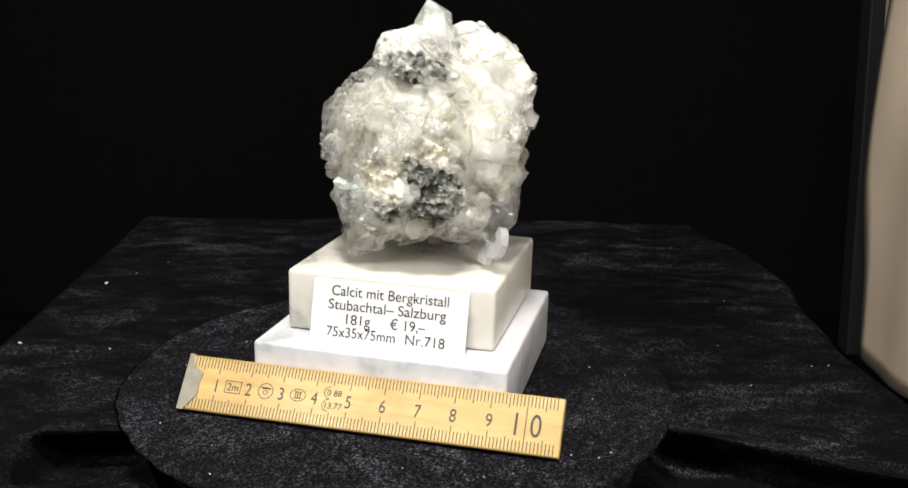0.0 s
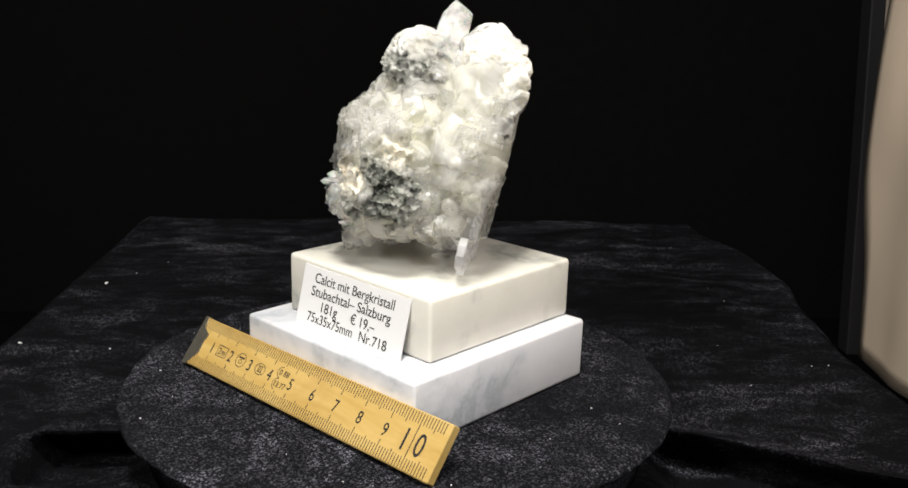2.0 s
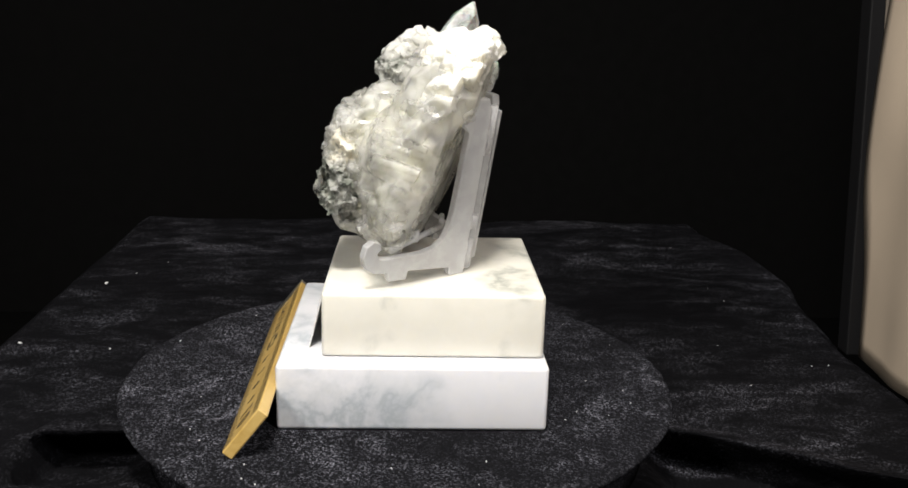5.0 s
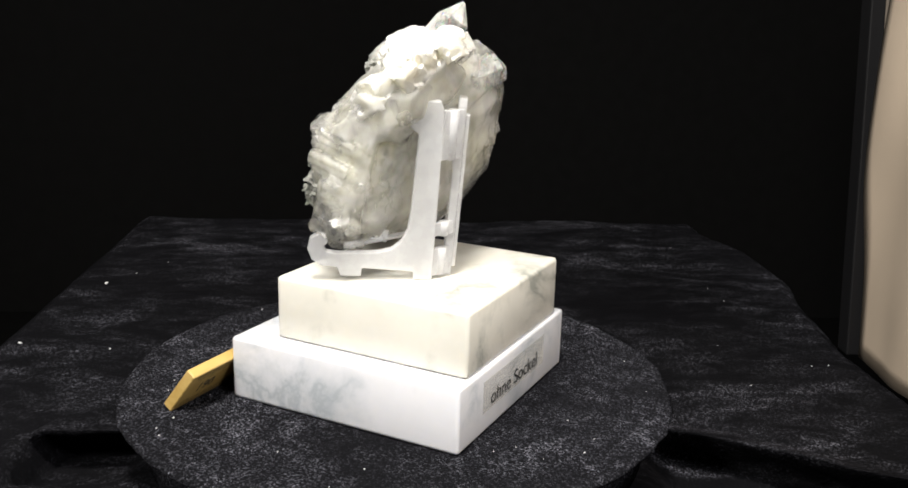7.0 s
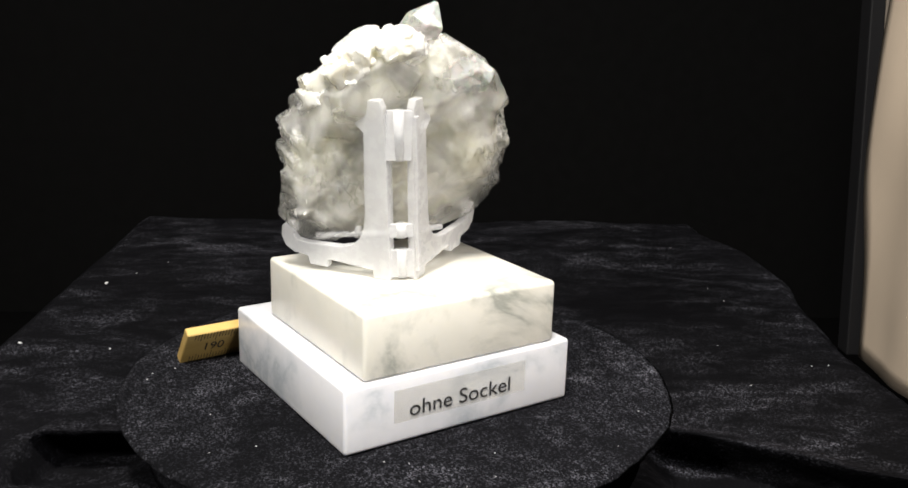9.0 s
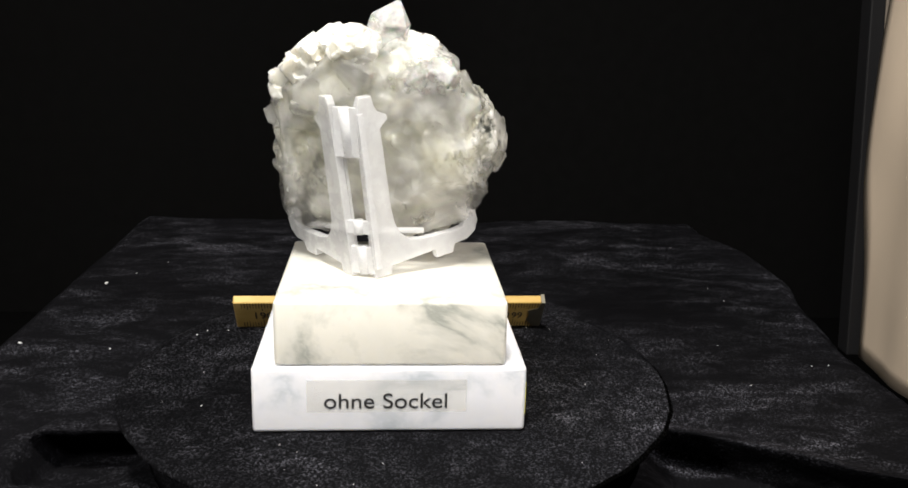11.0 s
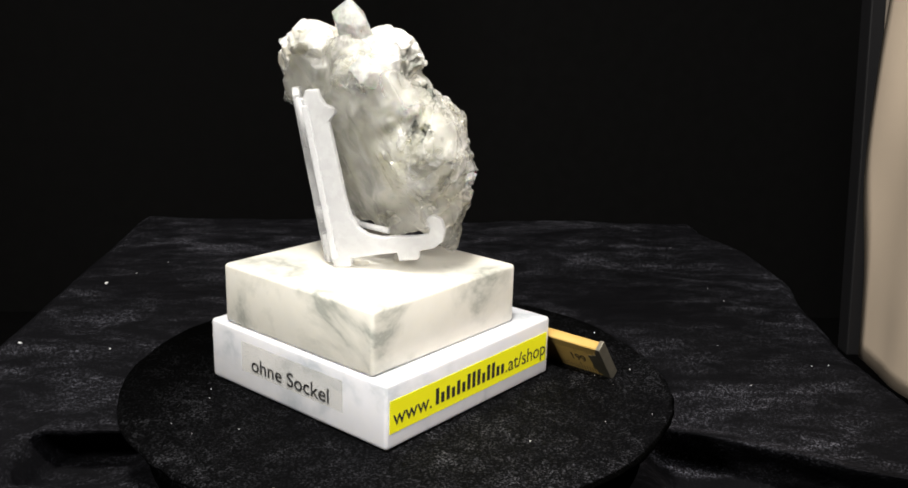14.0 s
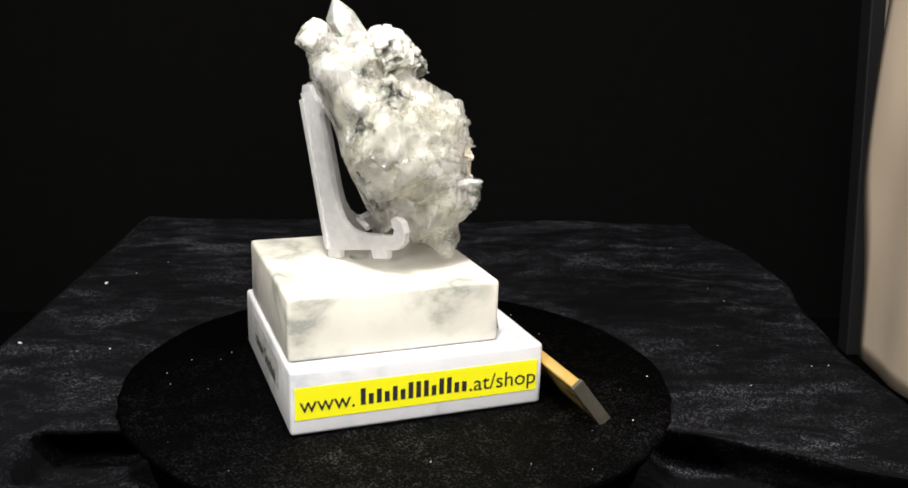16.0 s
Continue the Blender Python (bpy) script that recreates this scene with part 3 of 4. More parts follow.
    def mesh(self):
        return surface_nets(self.solid(), self.lo, self.grain)


def point_normals(v, f):
    fn = np.cross(v[f[:, 2]] - v[f[:, 0]], v[f[:, 3]] - v[f[:, 1]])
    n = np.zeros_like(v)
    for k in range(4):
        np.add.at(n, f[:, k], fn)
    return n / (np.linalg.norm(n, axis=1, keepdims=True) + 1e-12)


def relax(v, f, times):
    """Evens out the marks of the grid."""
    for _ in range(times):
        total, count = np.zeros_like(v), np.zeros(len(v))
        for k in range(4):
            for j in ((k + 1) % 4, (k + 3) % 4):
                np.add.at(total, f[:, k], v[f[:, j]])
                np.add.at(count, f[:, k], 1)
        v = 0.5 * v + 0.5 * total / count[:, None]
    return v


def facet(v, f, cell, limit, rng, dirs, amount=1.0, keep=None):
    """Breaks a surface into flat cleavage faces whose normals come from a small set of crystal directions."""
    n = point_normals(v, f)
    seeds = rng.choice(len(v), max(8, int(len(v) * 0.36 / (cell * cell))), replace=False)
    tree = kdtree.KDTree(len(seeds))
    for i, k in enumerate(seeds):
        tree.insert(v[k], i)
    tree.balance()
    near = np.array([tree.find(p)[1] for p in v])
    sn = n[seeds]
    score = sn @ dirs.T + rng.uniform(-0.08, 0.08, (len(seeds), len(dirs)))
    nc = dirs[np.argmax(score, 1)]
    lift = rng.uniform(-0.35, 0.35, len(seeds)) * limit
    d = -((v - v[seeds][near]) * nc[near]).sum(1) / np.maximum(0.45, (n * nc[near]).sum(1)) + lift[near]
    d = np.clip(d, -limit, limit) * amount
    if keep is not None:
        d *= keep
    return v + n * d[:, None]


def blobs(v, *spots):
    """A mask from soft round spots (x, y, z, radius), with a ragged edge."""
    out = np.zeros(len(v))
    wob = np.array([noise.noise(Vector(p) * 0.55) + 0.6 * noise.noise(Vector(p) * 1.4) for p in v])
    for x, y, z, r in spots:
        d = np.linalg.norm(v - np.array((x, y, z)), axis=1) / r
        out = np.maximum(out, np.clip((1.0 - d) * 2.2 + 0.9 * wob, 0, 1) * (d < 1.5))
    return out


def rough_up(v, f, mask, height, scale):
    n = point_normals(v, f)
    w = np.array([noise.turbulence(Vector(p) * scale, 3, False) for p in v]) - 0.45
    return v + n * (w * height * mask)[:, None]


def stone(name, v, f, material, parent, label="", masks=None, angle=24):
    me = bpy.data.meshes.new(name)
    me.from_pydata((v * 0.001).tolist(), [], f.tolist())
    me.materials.append(material)
    me.polygons.foreach_set("use_smooth", [True] * len(me.polygons))
    me.set_sharp_from_angle(angle=radians(angle))
    for key in ("chlorite", "rust", "clear"):
        at = me.attributes.new(key, "FLOAT", "POINT")
        val = (masks or {}).get(key)
        at.data.foreach_set("value", (np.zeros(len(v)) if val is None else val).astype(np.float32))
    return part(name, me, material, parent, label)


def crystal_bm(radius, length, tip, taper=0.85, uneven=0.0, sides=6, seed=1):
    """A hexagonal prism along z with a pointed end."""
    rng = random.Random(seed)
    bm = bmesh.new()
    rad = [radius * (1 + rng.uniform(-uneven, uneven)) for _ in range(sides)]
    rings = []
    for z, k in ((0, 1.0), (length * 0.5, (1 + taper) / 2), (length, taper)):
        rings.append([bm.verts.new((r * k * math.cos(2 * math.pi * i / sides), r * k * math.sin(2 * math.pi * i / sides), z + (rng.uniform(-0.2, 0.2) * radius if z == length else 0))) for i, r in enumerate(rad)])
    off = (rng.uniform(-0.25, 0.25) * radius, rng.uniform(-0.25, 0.25) * radius)
    apex = bm.verts.new((off[0], off[1], length + tip))
    for a, b in zip(rings, rings[1:]):
        for i in range(sides):
            bm.faces.new((a[i], a[(i + 1) % sides], b[(i + 1) % sides], b[i]))
    for i in range(sides):
        bm.faces.new((rings[-1][i], rings[-1][(i + 1) % sides], apex))
    bm.faces.new(rings[0][::-1])
    bmesh.ops.bevel(bm, geom=list(bm.edges), offset=radius * 0.05, segments=1, affect="EDGES")
    return bm


def along(a, b, spin=0.0):
    a, b = Vector(a) * 0.001, Vector(b) * 0.001
    return Matrix.Translation(a) @ (b - a).to_track_quat("Z", "Y").to_matrix().to_4x4() @ Matrix.Rotation(radians(spin), 4, "Z")


def crystal(name, a, b, radius, tip, parent, material=None, label="", taper=0.85, spin=0, seed=1, sides=6, flat=1.0):
    """A crystal from a to b; flat squeezes it across the y of its own frame, whose x lies level."""
    a, b = Vector(a), Vector(b)
    length = (b - a).length
    bm = crystal_bm(radius * 0.001, (length - tip) * 0.001, tip * 0.001, taper, 0.14, sides, seed)
    z = (b - a).normalized()
    y = z.cross(Vector((1, 0, 0))).normalized()
    x = y.cross(z)
    m = Matrix(((x.x, y.x, z.x, a.x * 0.001), (x.y, y.y, z.y, a.y * 0.001), (x.z, y.z, z.z, a.z * 0.001), (0, 0, 0, 1)))
    bmesh.ops.transform(bm, matrix=m @ Matrix.Diagonal((1, flat, 1, 1)) @ Matrix.Rotation(radians(spin), 4, "Z"), verts=bm.verts)
    return part(name, bm, material or QUARTZ, parent, label)


def mineral():
    rng = np.random.default_rng(11)
    s = thing("mineral_specimen", "milky white calcite and quartz cluster with dark green chlorite", "mineral")
    base = rng.normal(size=(16, 3))
    dirs = base / np.linalg.norm(base, axis=1, keepdims=True)
    F = Field((-42, -38, 37), (48, 42, 113), 0.55)
    F.lump((-14.7, 8.5, 77.0), (14.1, 11.8, 14.3), (-0.59, -0.67, -0.29))
    F.lump((22.4, -3.7, 54.4), (11.8, 5.8, 7.2), (0.49, 0.02, 0.00))
    F.lump((3.9, 13.0, 93.0), (19.8, 10.8, 11.3), (-0.27, 0.38, -0.48))
    F.lump((25.4, -0.5, 74.4), (12.1, 9.1, 15.0), (-0.21, -0.21, 0.15))
    F.lump((19.3, 11.3, 91.7), (12.0, 9.8, 18.7), (-0.72, -0.82, 0.45))
    F.lump((-3.0, -10.1, 59.4), (16.9, 9.8, 11.4), (0.29, -0.34, -0.40))
    F.lump((-9.1, 18.2, 88.0), (11.4, 6.8, 12.8), (-0.26, 1.35, -0.28))
    F.lump((-6.0, -2.1, 74.6), (14.9, 12.8, 16.6), (0.06, 0.97, -0.99))
    F.lump((7.2, -7.6, 66.7), (15.1, 14.9, 19.0), (-0.21, 0.28, -0.31))
    F.lump((5.8, 3.8, 71.5), (15.4, 11.7, 27.4), (-0.31, -0.87, -0.23))
    F.lump((3.2, 2.2, 84.9), (12.8, 13.6, 17.4), (-0.76, -0.17, -0.31))
    F.lump((-7.8, -9.4, 50.8), (6.3, 5.0, 8.7), (-0.16, 0.55, -0.21))
    F.lump((-19.4, 12.3, 86.4), (5.2, 6.8, 6.8), (0.71, 0.41, 0.18))
    F.lump((-11.2, 9.2, 85.7), (8.9, 11.0, 8.4), (0.33, -0.19, -0.07))
    F.lump((-5.2, -20.1, 59.6), (3.0, 3.1, 4.1), (0.46, 0.90, 0.16))
    F.lump((20.5, 0.6, 61.5), (8.5, 8.0, 11.2), (-0.01, 0.42, 0.40))
    F.lump((31.4, 0.4, 77.0), (5.2, 6.1, 11.1), (0.10, 0.77, 1.02))
    # the tall flat-sided crystal and the plate at the back
    F.lump((28.9, 0.6, 71.5), (7.6, 6.8, 19.5), (-0.27, 0.05, 0.28), 12.0)
    F.lump((13.5, 9.4, 81.4), (11.0, 4.8, 8.6), (-0.67, 0.27, -0.08), 7.0)
    # hollows round the dark matrix, the arch below and the seam beside the tall crystal
    F.hollow((15.5, -23.5, 57.0), (7.0, 6.5, 5.0)).hollow((4.0, -26.5, 57.5), (5.0, 4.5, 3.5)).hollow((7.5, -18.0, 44.5), (11.0, 11.0, 6.0))
    F.hollow((-16.0, -16.0, 66.0), (4.0, 4.0, 3.5)).hollow((20.0, -22.0, 67.0), (4.5, 4.5, 4.0))
    F.groove((18.5, -6.5, 100.0), (21.0, -14.0, 74.0), 3.8).groove((21.0, -14.0, 74.0), (22.5, -13.0, 50.0), 3.4)
    F.hollow((3.0, -11.0, 97.5), (17.0, 10.5, 6.5))
    F.groove((-26.0, 16.0, 92.0), (-20.0, 22.0, 70.0), 1.6)
    # the smooth, leaning face at the back
    F.lump((3.0, 11.5, 69.6), (26.0, 4.5, 22.0), (-0.40, 0.05, -0.24))
    F.cut((0.222, 0.899, -0.378), (8.0, 14.2, 67.7), 84.0, 0.8)
    # where the calcite has broken in steps: the front bulge, the flank and the faces of the tall crystal
    solid, P = F.solid(), F.P
    ball = lambda x, y, z, r: 1.6 - 1.6 * np.sqrt((P[..., 0] - x) ** 2 + (P[..., 1] - y) ** 2 + (P[..., 2] - z) ** 2) / r
    front = np.maximum.reduce([ball(0, -20, 80, 20), ball(14, -18, 84, 14), ball(-22, -6, 70, 17), ball(-8, -20, 58, 13)])
    tall = np.maximum(ball(38, -4, 78, 14), ball(30, -12, 64, 12))
    solid = F.cleave(solid, 4.2, front, (0.35, 0.5, 0.4), 0.7)
    solid = F.cleave(solid, 6.5, tall, (-0.3, 0.1, 0.25), 0.75)
    solid = F.cleave(solid, 2.6, np.maximum(ball(-20, 20, 72, 14), ball(30, 14, 64, 16)), (0.2, 0.1, 0.7), 0.5)
    v, f = surface_nets(solid, F.lo, F.grain)
    v = relax(v, f, 2)
    n = point_normals(v, f)
    rearward = np.clip(n[:, 1] * 1.6, 0, 1)
    sideways = np.clip(-n[:, 0] * 1.6, 0, 1)
    calm = np.clip(1 - np.maximum(np.maximum(0.9 * rearward, 0.5 * sideways), 0.85 * np.clip((v[:, 0] - 21) / 4, 0, 1)), 0.1, 1)
    v = facet(v, f, 7.0, 0.9, rng, dirs, 1.0, calm)
    chl = blobs(v, (13, -23, 69, 7.5), (18, -19, 60, 8.5), (3, -24, 57, 5.5), (22, -17, 67, 5), (-17, 6, 91, 3.8), (-20, 11, 91, 7.0), (-14, 13, 97, 4.0), (-24, 19, 83, 4.0), (39, 2, 80, 2.2), (-6, 20, 82, 1.6))
    chl = np.maximum(chl, 0.45 * blobs(v, (-23, 20, 84, 5), (-23, 20, 77, 4)))
    rust = np.clip(blobs(v, (3.5, -23, 66, 7.5), (16, -18, 76, 7.0), (-4, -20, 69, 6.0), (26, -14, 71, 3.5)) - chl, 0, 1)
    clear = blobs(v, (33, -8, 58, 12), (30, -4, 48, 9), (-2, 28, 100, 9), (-20, -2, 80, 9), (-12, -7, 46, 9), (-8, -22, 60, 5), (-24, 14, 72, 8))
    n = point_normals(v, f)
    # light passing through thin edges is put into the clear mask by depth
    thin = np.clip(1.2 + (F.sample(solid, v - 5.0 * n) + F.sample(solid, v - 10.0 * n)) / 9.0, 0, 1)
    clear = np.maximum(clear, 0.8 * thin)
    v = rough_up(v, f, chl + 0.5 * rust, 2.0, 0.3)
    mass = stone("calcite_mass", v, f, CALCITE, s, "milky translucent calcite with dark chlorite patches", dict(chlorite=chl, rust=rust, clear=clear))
    # the cloudy inside, which shows through the clear outer layer
    flaws = 1.1 * np.sin(P[..., 0] * 0.55 + 0.8 * np.sin(P[..., 2] * 0.4)) * np.sin(P[..., 1] * 0.5 + P[..., 2] * 0.45)
    cv, cf = surface_nets(solid + 3.2 + flaws, F.lo, F.grain)
    cv = facet(relax(cv, cf, 2), cf, 5.0, 0.9, rng, dirs)
    stone("cloudy_core", cv, cf, CORE, mass, "cloudy white inside of the calcite")
    # healed cracks inside, thin bright sheets
    cracks = random.Random(31)
    bm = bmesh.new()
    inner = np.argwhere((solid[::4, ::4, ::4] < -1.3) & (solid[::4, ::4, ::4] > -3.4))
    for k in range(170):
        c = inner[cracks.randrange(len(inner))] * 4 * F.grain + np.array(F.lo)
        way = Vector(dirs[cracks.randrange(5)]).to_track_quat("Z", "Y").to_matrix().to_4x4()
        m = Matrix.Translation(Vector(c) * 0.001) @ way
        wide = cracks.uniform(0.0012, 0.0030)
        ring = [(wide * cracks.uniform(0.5, 1.1) * math.cos(a), wide * cracks.uniform(0.3, 0.8) * math.sin(a)) for a in (0.3, 1.4, 2.4, 3.6, 4.4, 5.5)]
        low = [bm.verts.new(m @ Vector((x, y, -0.00006))) for x, y in ring]
        top = [bm.verts.new(m @ Vector((x, y, 0.00006))) for x, y in ring]
        bm.faces.new(top)
        bm.faces.new(low[::-1])
        for i in range(6):
            bm.faces.new((low[i], low[(i + 1) % 6], top[(i + 1) % 6], top[i]))
    tagged(part("healed_crack", bm, CRUST, mass, "bright healed cracks inside the calcite"), kind="stuff")

    F = Field((-14, -12, 87), (17, 18, 115), 0.5)
    F.lump((1.0, 4.0, 102.1), (8.1, 6.1, 5.4), (0.53, -0.35, 0.67))
    F.lump((-3.2, 6.6, 100.2), (6.7, 7.0, 6.7), (0.35, -0.04, 0.54))
    F.lump((8.3, -1.2, 96.7), (5.2, 5.2, 5.2), (0.47, -0.06, -0.19))
    F.lump((4.0, -1.7, 98.1), (5.9, 5.6, 5.5), (0.50, 0.19, -0.10))
    v, f = F.mesh()
    v = facet(relax(v, f, 1), f, 3.6, 0.6, rng, dirs)
    under = np.clip((102.5 - v[:, 2] - 0.25 * v[:, 1]) / 3.0, 0, 1) * np.clip((v[:, 0] + 9) / 5, 0, 1)
    chl = np.clip(np.maximum(under * 0.95, blobs(v, (-8, 7, 100, 6.5), (10, -6, 99, 4), (-4, 9, 103, 3))) + 0.7 * np.array([noise.noise(Vector(p) * 0.5) for p in v]) - 0.15, 0, 1)
    v = rough_up(v, f, chl, 1.5, 0.35)
    stone("calcite_cap", v, f, CRUST, s, "white calcite cap, grey-green underneath", dict(chlorite=chl))

    F = Field((2, 0, 81), (44, 34, 116), 0.5)
    F.lump((20.1, 14.0, 102.4), (6.4, 8.6, 5.8), (0.28, 0.35, 0.23))
    F.lump((24.6, 16.1, 101.1), (5.3, 7.0, 5.2), (0.05, 0.81, -0.22))
    F.lump((33.5, 9.9, 91.6), (4.2, 6.1, 4.2), (0.86, 1.18, 0.67))
    F.lump((21.4, 13.5, 102.8), (6.3, 4.4, 4.3), (0.69, 0.59, 0.51))
    F.lump((28.1, 15.5, 97.7), (5.1, 5.1, 5.2), (1.22, 0.54, -0.04))
    F.lump((14.7, 22.8, 104.5), (7.2, 4.8, 4.8), (0.54, 0.06, -0.07))
    v, f = F.mesh()
    v = facet(relax(v, f, 1), f, 3.6, 0.6, rng, dirs)
    rust = 0.6 * blobs(v, (20, 8, 102, 4), (31, 20, 100, 4), (24, 24, 101, 3))
    stone("calcite_crust", v, f, CRUST, s, "bright white sugary calcite crust", dict(rust=rust))

    # cleaved faces on the tall crystal and small blocks grown on the mass
    crystal("quartz_point", (7.2, 9.0, 98.5), (2.3, 21.6, 116.4), 7.4, 6.6, s, label="clear pointed quartz crystal", taper=0.88, spin=10, seed=4, flat=0.72)
    crystal("quartz_crystal", (1.0, 14.0, 91.0), (-13.5, 27.0, 99.0), 6.6, 2.4, s, label="clear quartz crystal with bright edges", taper=0.95, spin=20, seed=7, flat=0.85)
    crystal("quartz_crystal", (-8.0, 12.0, 84.0), (-21.5, 19.5, 89.5), 5.4, 2.4, s, label="clear quartz crystal with bright edges", taper=0.85, spin=5, seed=9, flat=0.8)
    blades = random.Random(17)
    for k in range(9):
        a = Vector((blades.uniform(-9, 3), blades.uniform(-18, -15), blades.uniform(52, 68)))
        b = a + Vector((blades.uniform(-5, 1), blades.uniform(-6.2, -3.6), blades.uniform(-2, 4)))
        crystal("blade_crystal", a, b, blades.uniform(1.5, 2.6), 1.2, s, taper=0.9, seed=40 + k, spin=blades.uniform(0, 60), flat=0.45)
    blocks = ((31.6, -2.0, 79.0, 4.0, 6.0, 7.0, 0.2), (32.0, 2.0, 68.0, 3.0, 4.6, 4.6, 0.5), (27.5, 16.6, 88.6, 3.6, 2.2, 4.0, 0.1), (-4.0, 24.5, 97.0, 4.0, 2.6, 4.0, 0.4), (-12.0, 21.0, 94.0, 3.6, 3.0, 3.0, 0.9), (7.0, -16.8, 81.0, 4.0, 3.0, 4.6, 0.3), (-2.0, -14.0, 83.0, 4.4, 3.2, 3.8, 0.8), (13.5, -14.2, 79.5, 3.0, 2.6, 4.2, 0.2), (-12.0, -8.6, 80.0, 3.6, 3.0, 3.2, 0.5))
    for k, (x, y, z, a, b, c, spin) in enumerate(blocks):
        F = Field((x - 9, y - 9, z - 9), (x + 9, y + 9, z + 9), 0.45)
        F.lump((x, y, z), (a, b, c), (0.3 * math.sin(k), 0.35 * math.cos(k), spin), 6.0)
        v, f = F.mesh()
        v = facet(v, f, 2.6, 0.4, rng, dirs)
        stone("calcite_block", v, f, CALCITE, s, "", dict(clear=np.full(len(v), 0.7 if k in (0, 2, 3, 4) else 0.2)))
    for k, (a, b, r, tip) in enumerate((((-8.0, -14.0, 56.0), (-13.0, -19.0, 59.5), 2.4, 1.6), ((-5.0, -16.0, 61.0), (-10.0, -20.5, 62.5), 2.4, 1.4), ((-11.0, -12.0, 62.0), (-16.0, -16.0, 65.0), 1.8, 1.4), ((8.0, -18.0, 61.0), (9.0, -24.5, 63.0), 2.2, 1.4))):
        crystal("small_crystal", a, b, r, tip, s, taper=0.9, seed=10 + k, spin=17 * k)
    # lumpy dark matrix in the hollow
    F = Field((-4, -30, 52), (30, -8, 78), 0.5)
    pebble = random.Random(5)
    for k in range(16):
        x, z = pebble.uniform(9, 22), pebble.uniform(60, 72)
        r = pebble.uniform(2.0, 3.8)
        F.lump((x, -20.2 + 0.05 * (x - 11) ** 2 + pebble.uniform(-1, 1.4), z), (r, r, r * pebble.uniform(0.7, 1.1)), (pebble.random(), pebble.random(), 0), 0, 12)
    v, f = F.mesh()
    v = facet(v, f, 2.2, 0.6, rng, dirs)
    chl = np.clip(1.0 + 0.7 * np.array([noise.noise(Vector(p) * 0.35) for p in v]), 0, 1)
    rust = np.clip(blobs(v, (6, -24, 66, 4), (18, -20, 75, 4.5)) - 0.3, 0, 1)
    v = rough_up(v, f, chl, 1.6, 0.35)
    stone("chlorite_matrix", v, f, CALCITE, s, "dark grey-green granular chlorite", dict(chlorite=chl * (1 - rust), rust=rust))
    return s


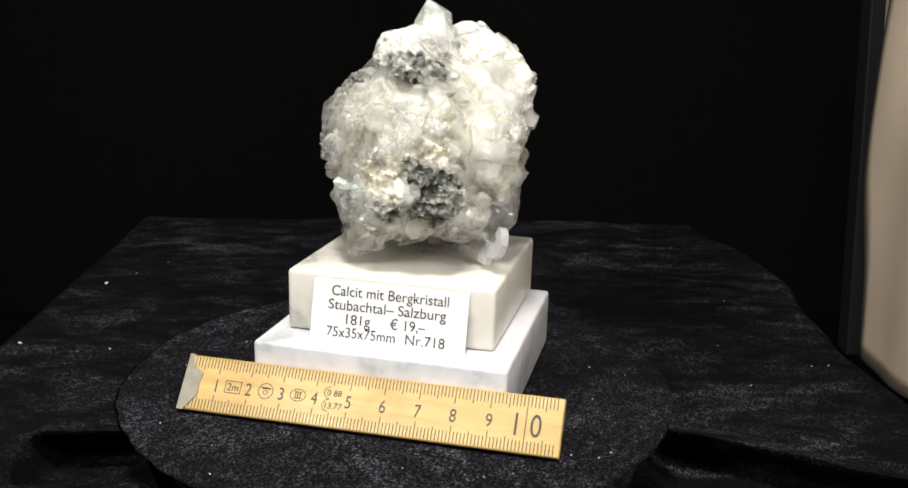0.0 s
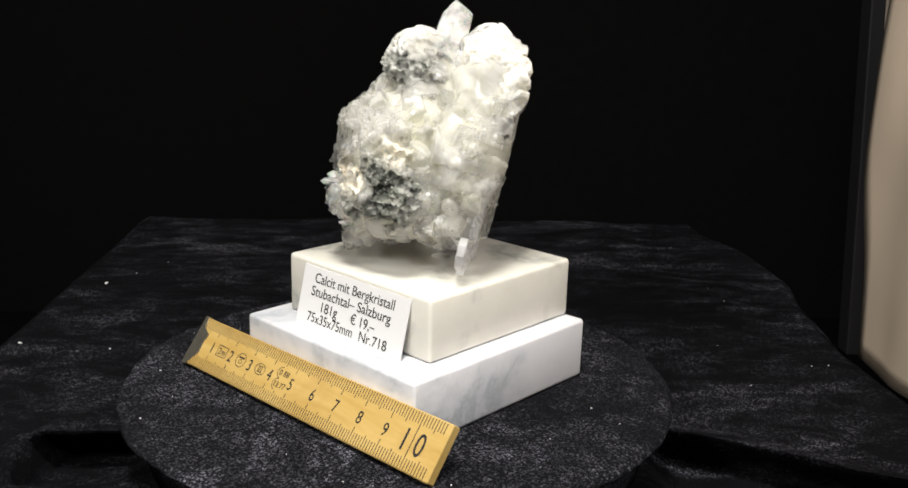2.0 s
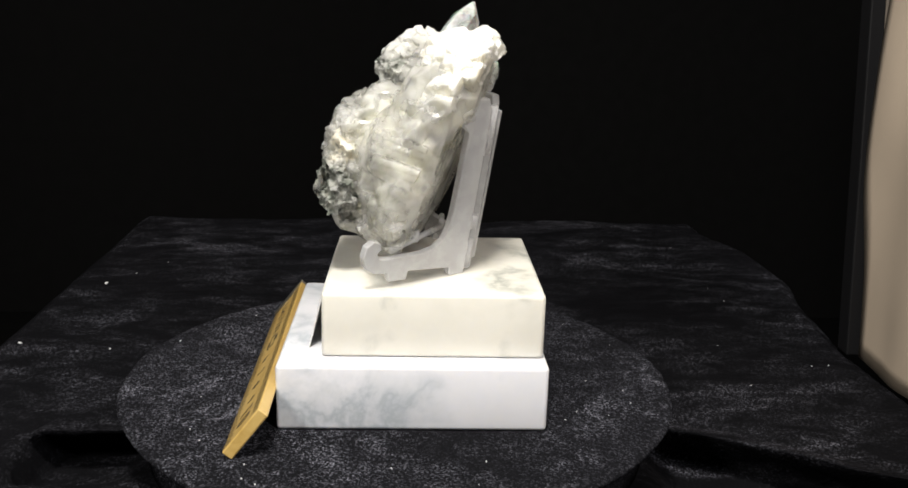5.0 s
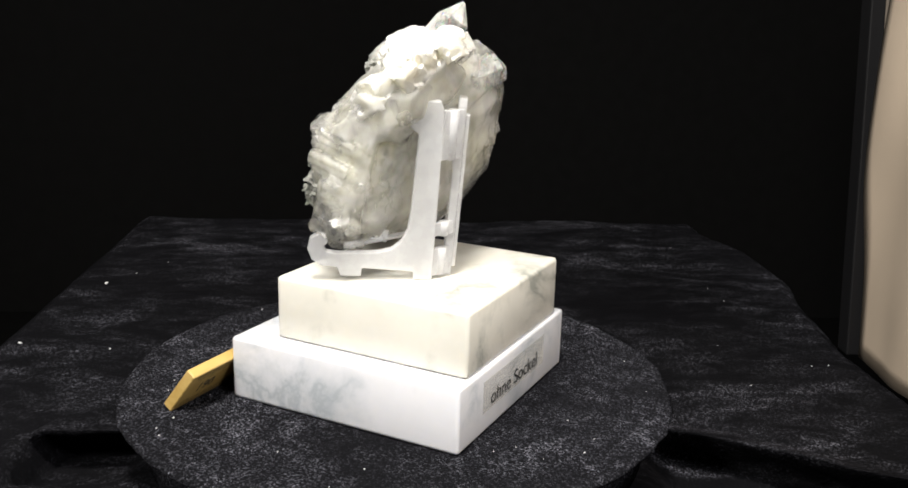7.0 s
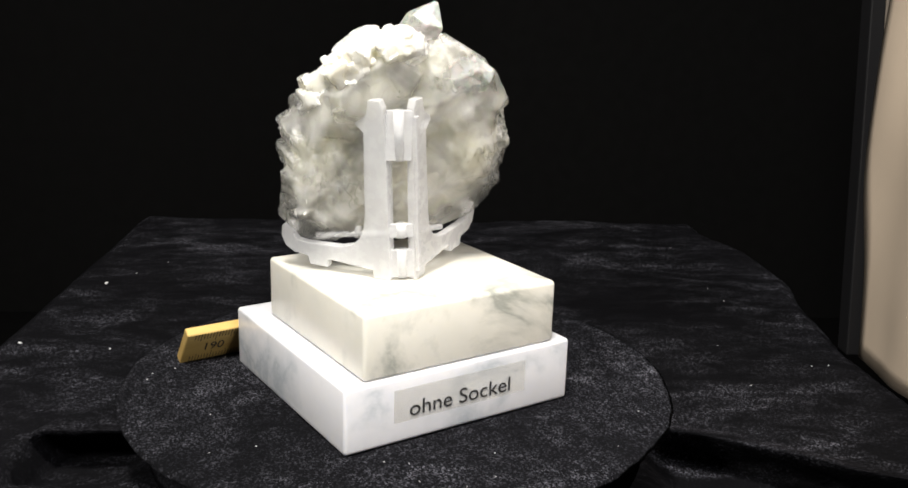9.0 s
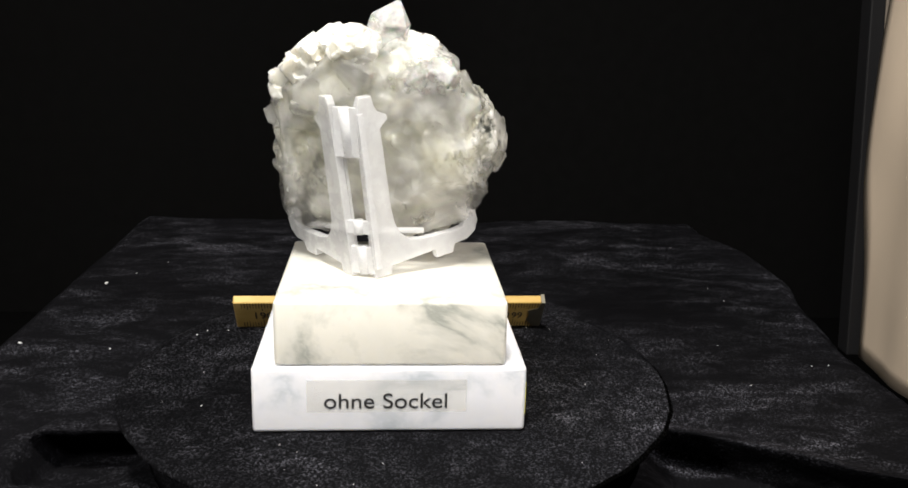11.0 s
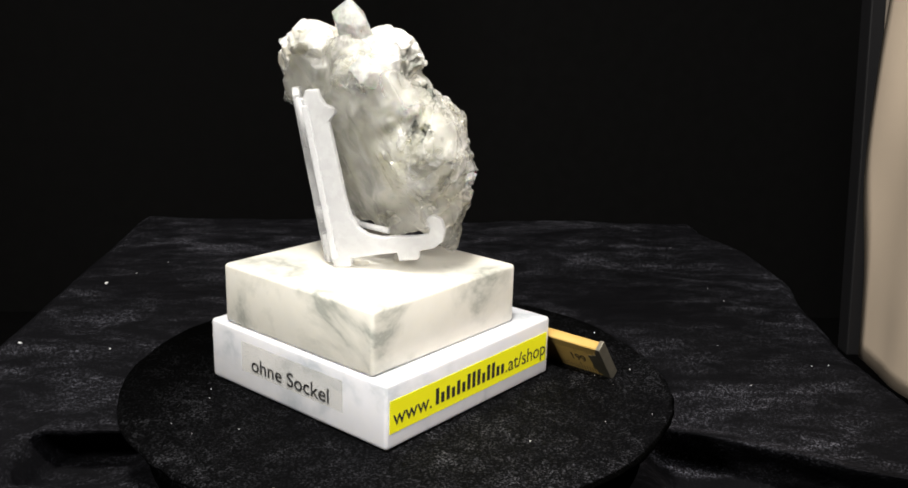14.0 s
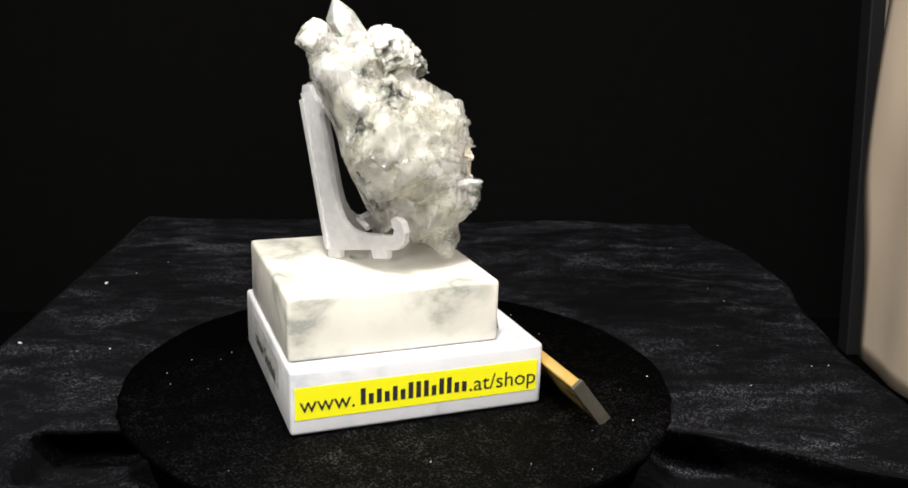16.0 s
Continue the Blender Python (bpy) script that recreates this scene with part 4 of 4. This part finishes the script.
def display_stand():
    st = thing("display_stand", "frosted clear plastic folding easel holding the mineral", "display stand")
    up = Vector((6.2, 7.1, 51.5)).normalized()
    outline = [(-1.2, 0.0), (4.2, 0.0), (4.6, 2.4), (19.0, 3.0), (19.3, 0.4), (25.2, 0.4), (26.0, 3.0), (30.5, 3.4), (33.4, 5.2), (34.6, 8.4), (34.0, 11.6), (31.8, 13.2), (29.6, 12.6), (29.0, 10.6), (30.2, 9.4), (29.4, 7.8), (26.5, 7.4), (15.0, 8.0), (11.0, 9.2), (8.4, 11.6), (7.0, 15.0), (6.4, 20.0), (5.8, 43.5), (7.0, 44.6), (8.3, 45.6), (8.2, 47.0), (5.6, 48.4), (4.6, 50.5), (4.2, 53.0), (0.6, 53.2), (-0.4, 51.0), (-0.8, 40.0)]
    for heel, way in (((7.0, 19.6, 38.6), (-31.6, -16.6, 0)), ((14.0, 17.0, 38.6), (17.7, -26.3, 0))):
        a = Vector(way).normalized()
        a = (a - up * a.dot(up)).normalized()
        c = a.cross(up)
        h = Vector(heel) * 0.001
        m = Matrix(((a.x, up.x, c.x, h.x), (a.y, up.y, c.y, h.y), (a.z, up.z, c.z, h.z), (0, 0, 0, 1)))
        bm = prism_bm([(x * 0.001, y * 0.001) for x, y in outline], 0.0024, 0.0003)
        bmesh.ops.transform(bm, matrix=m, verts=bm.verts)
        side = part("side_plate", bm, ACRYLIC, st)
        rib = box_bm(-0.0010, 0.003, 0.00122, 0.0008, 0.049, 0.0022, 0.0002)
        bmesh.ops.transform(rib, matrix=m, verts=rib.verts)
        part("rib", rib, ACRYLIC, side)
    hinge_foot, lean = Vector((10.6, 18.9, 39.0)), up
    for lo, hi in ((0.5, 9.0), (13.0, 17.0), (36.0, 50.0)):
        bm = bmesh.new()
        bmesh.ops.create_cone(bm, cap_ends=True, segments=20, radius1=0.0015, radius2=0.0015, depth=(hi - lo) * 0.001, matrix=along(hinge_foot + lean * (lo + hi) / 2, hinge_foot + lean * hi))
        part("hinge_pin", bm, ACRYLIC, st, "", True)
        q = along(hinge_foot + lean * (lo + hi) / 2, hinge_foot + lean * hi)
        web = box_bm(-0.0036, -0.0006, -(hi - lo) * 0.0005, 0.0036, 0.0006, (hi - lo) * 0.0005, 0.0002)
        turn = Matrix.Translation(q.translation) @ Matrix.Rotation(radians(-20), 4, "Z") @ Matrix.Rotation(radians(-7), 4, "X")
        bmesh.ops.transform(web, matrix=turn, verts=web.verts)
        part("hinge_web", web, ACRYLIC, st)
    # locking strut between the arms
    for a, b, r in (((27.5, -2.5, 48.6), (6.0, 12.0, 50.5), 0.9), ((17.5, 4.0, 48.5), (17.0, 4.4, 52.0), 1.2), ((6.0, 12.0, 50.5), (-6.5, 12.6, 50.8), 0.9)):
        bm = bmesh.new()
        q = along(a, b)
        length = (Vector(b) - Vector(a)).length * 0.001
        bmesh.ops.create_cone(bm, cap_ends=True, segments=12, radius1=r * 0.001, radius2=r * 0.001, depth=length, matrix=q @ Matrix.Translation((0, 0, length / 2)))
        part("strut", bm, ACRYLIC, st, "", True)
    return st


table_cloth()
lint()
surroundings()
fabric_panel()
TURNING = [turntable(), lower_block()[0], upper_block(), price_card(), folding_rule(), display_stand(), mineral()]


def motions():
    for ob in TURNING:
        rows = []
        for i in range(33):
            t = 0.5 * i
            rows.append((t, Matrix.Rotation(TURN_START + TURN_RATE * t, 4, "Z")))
        walk(ob, rows)


motions()
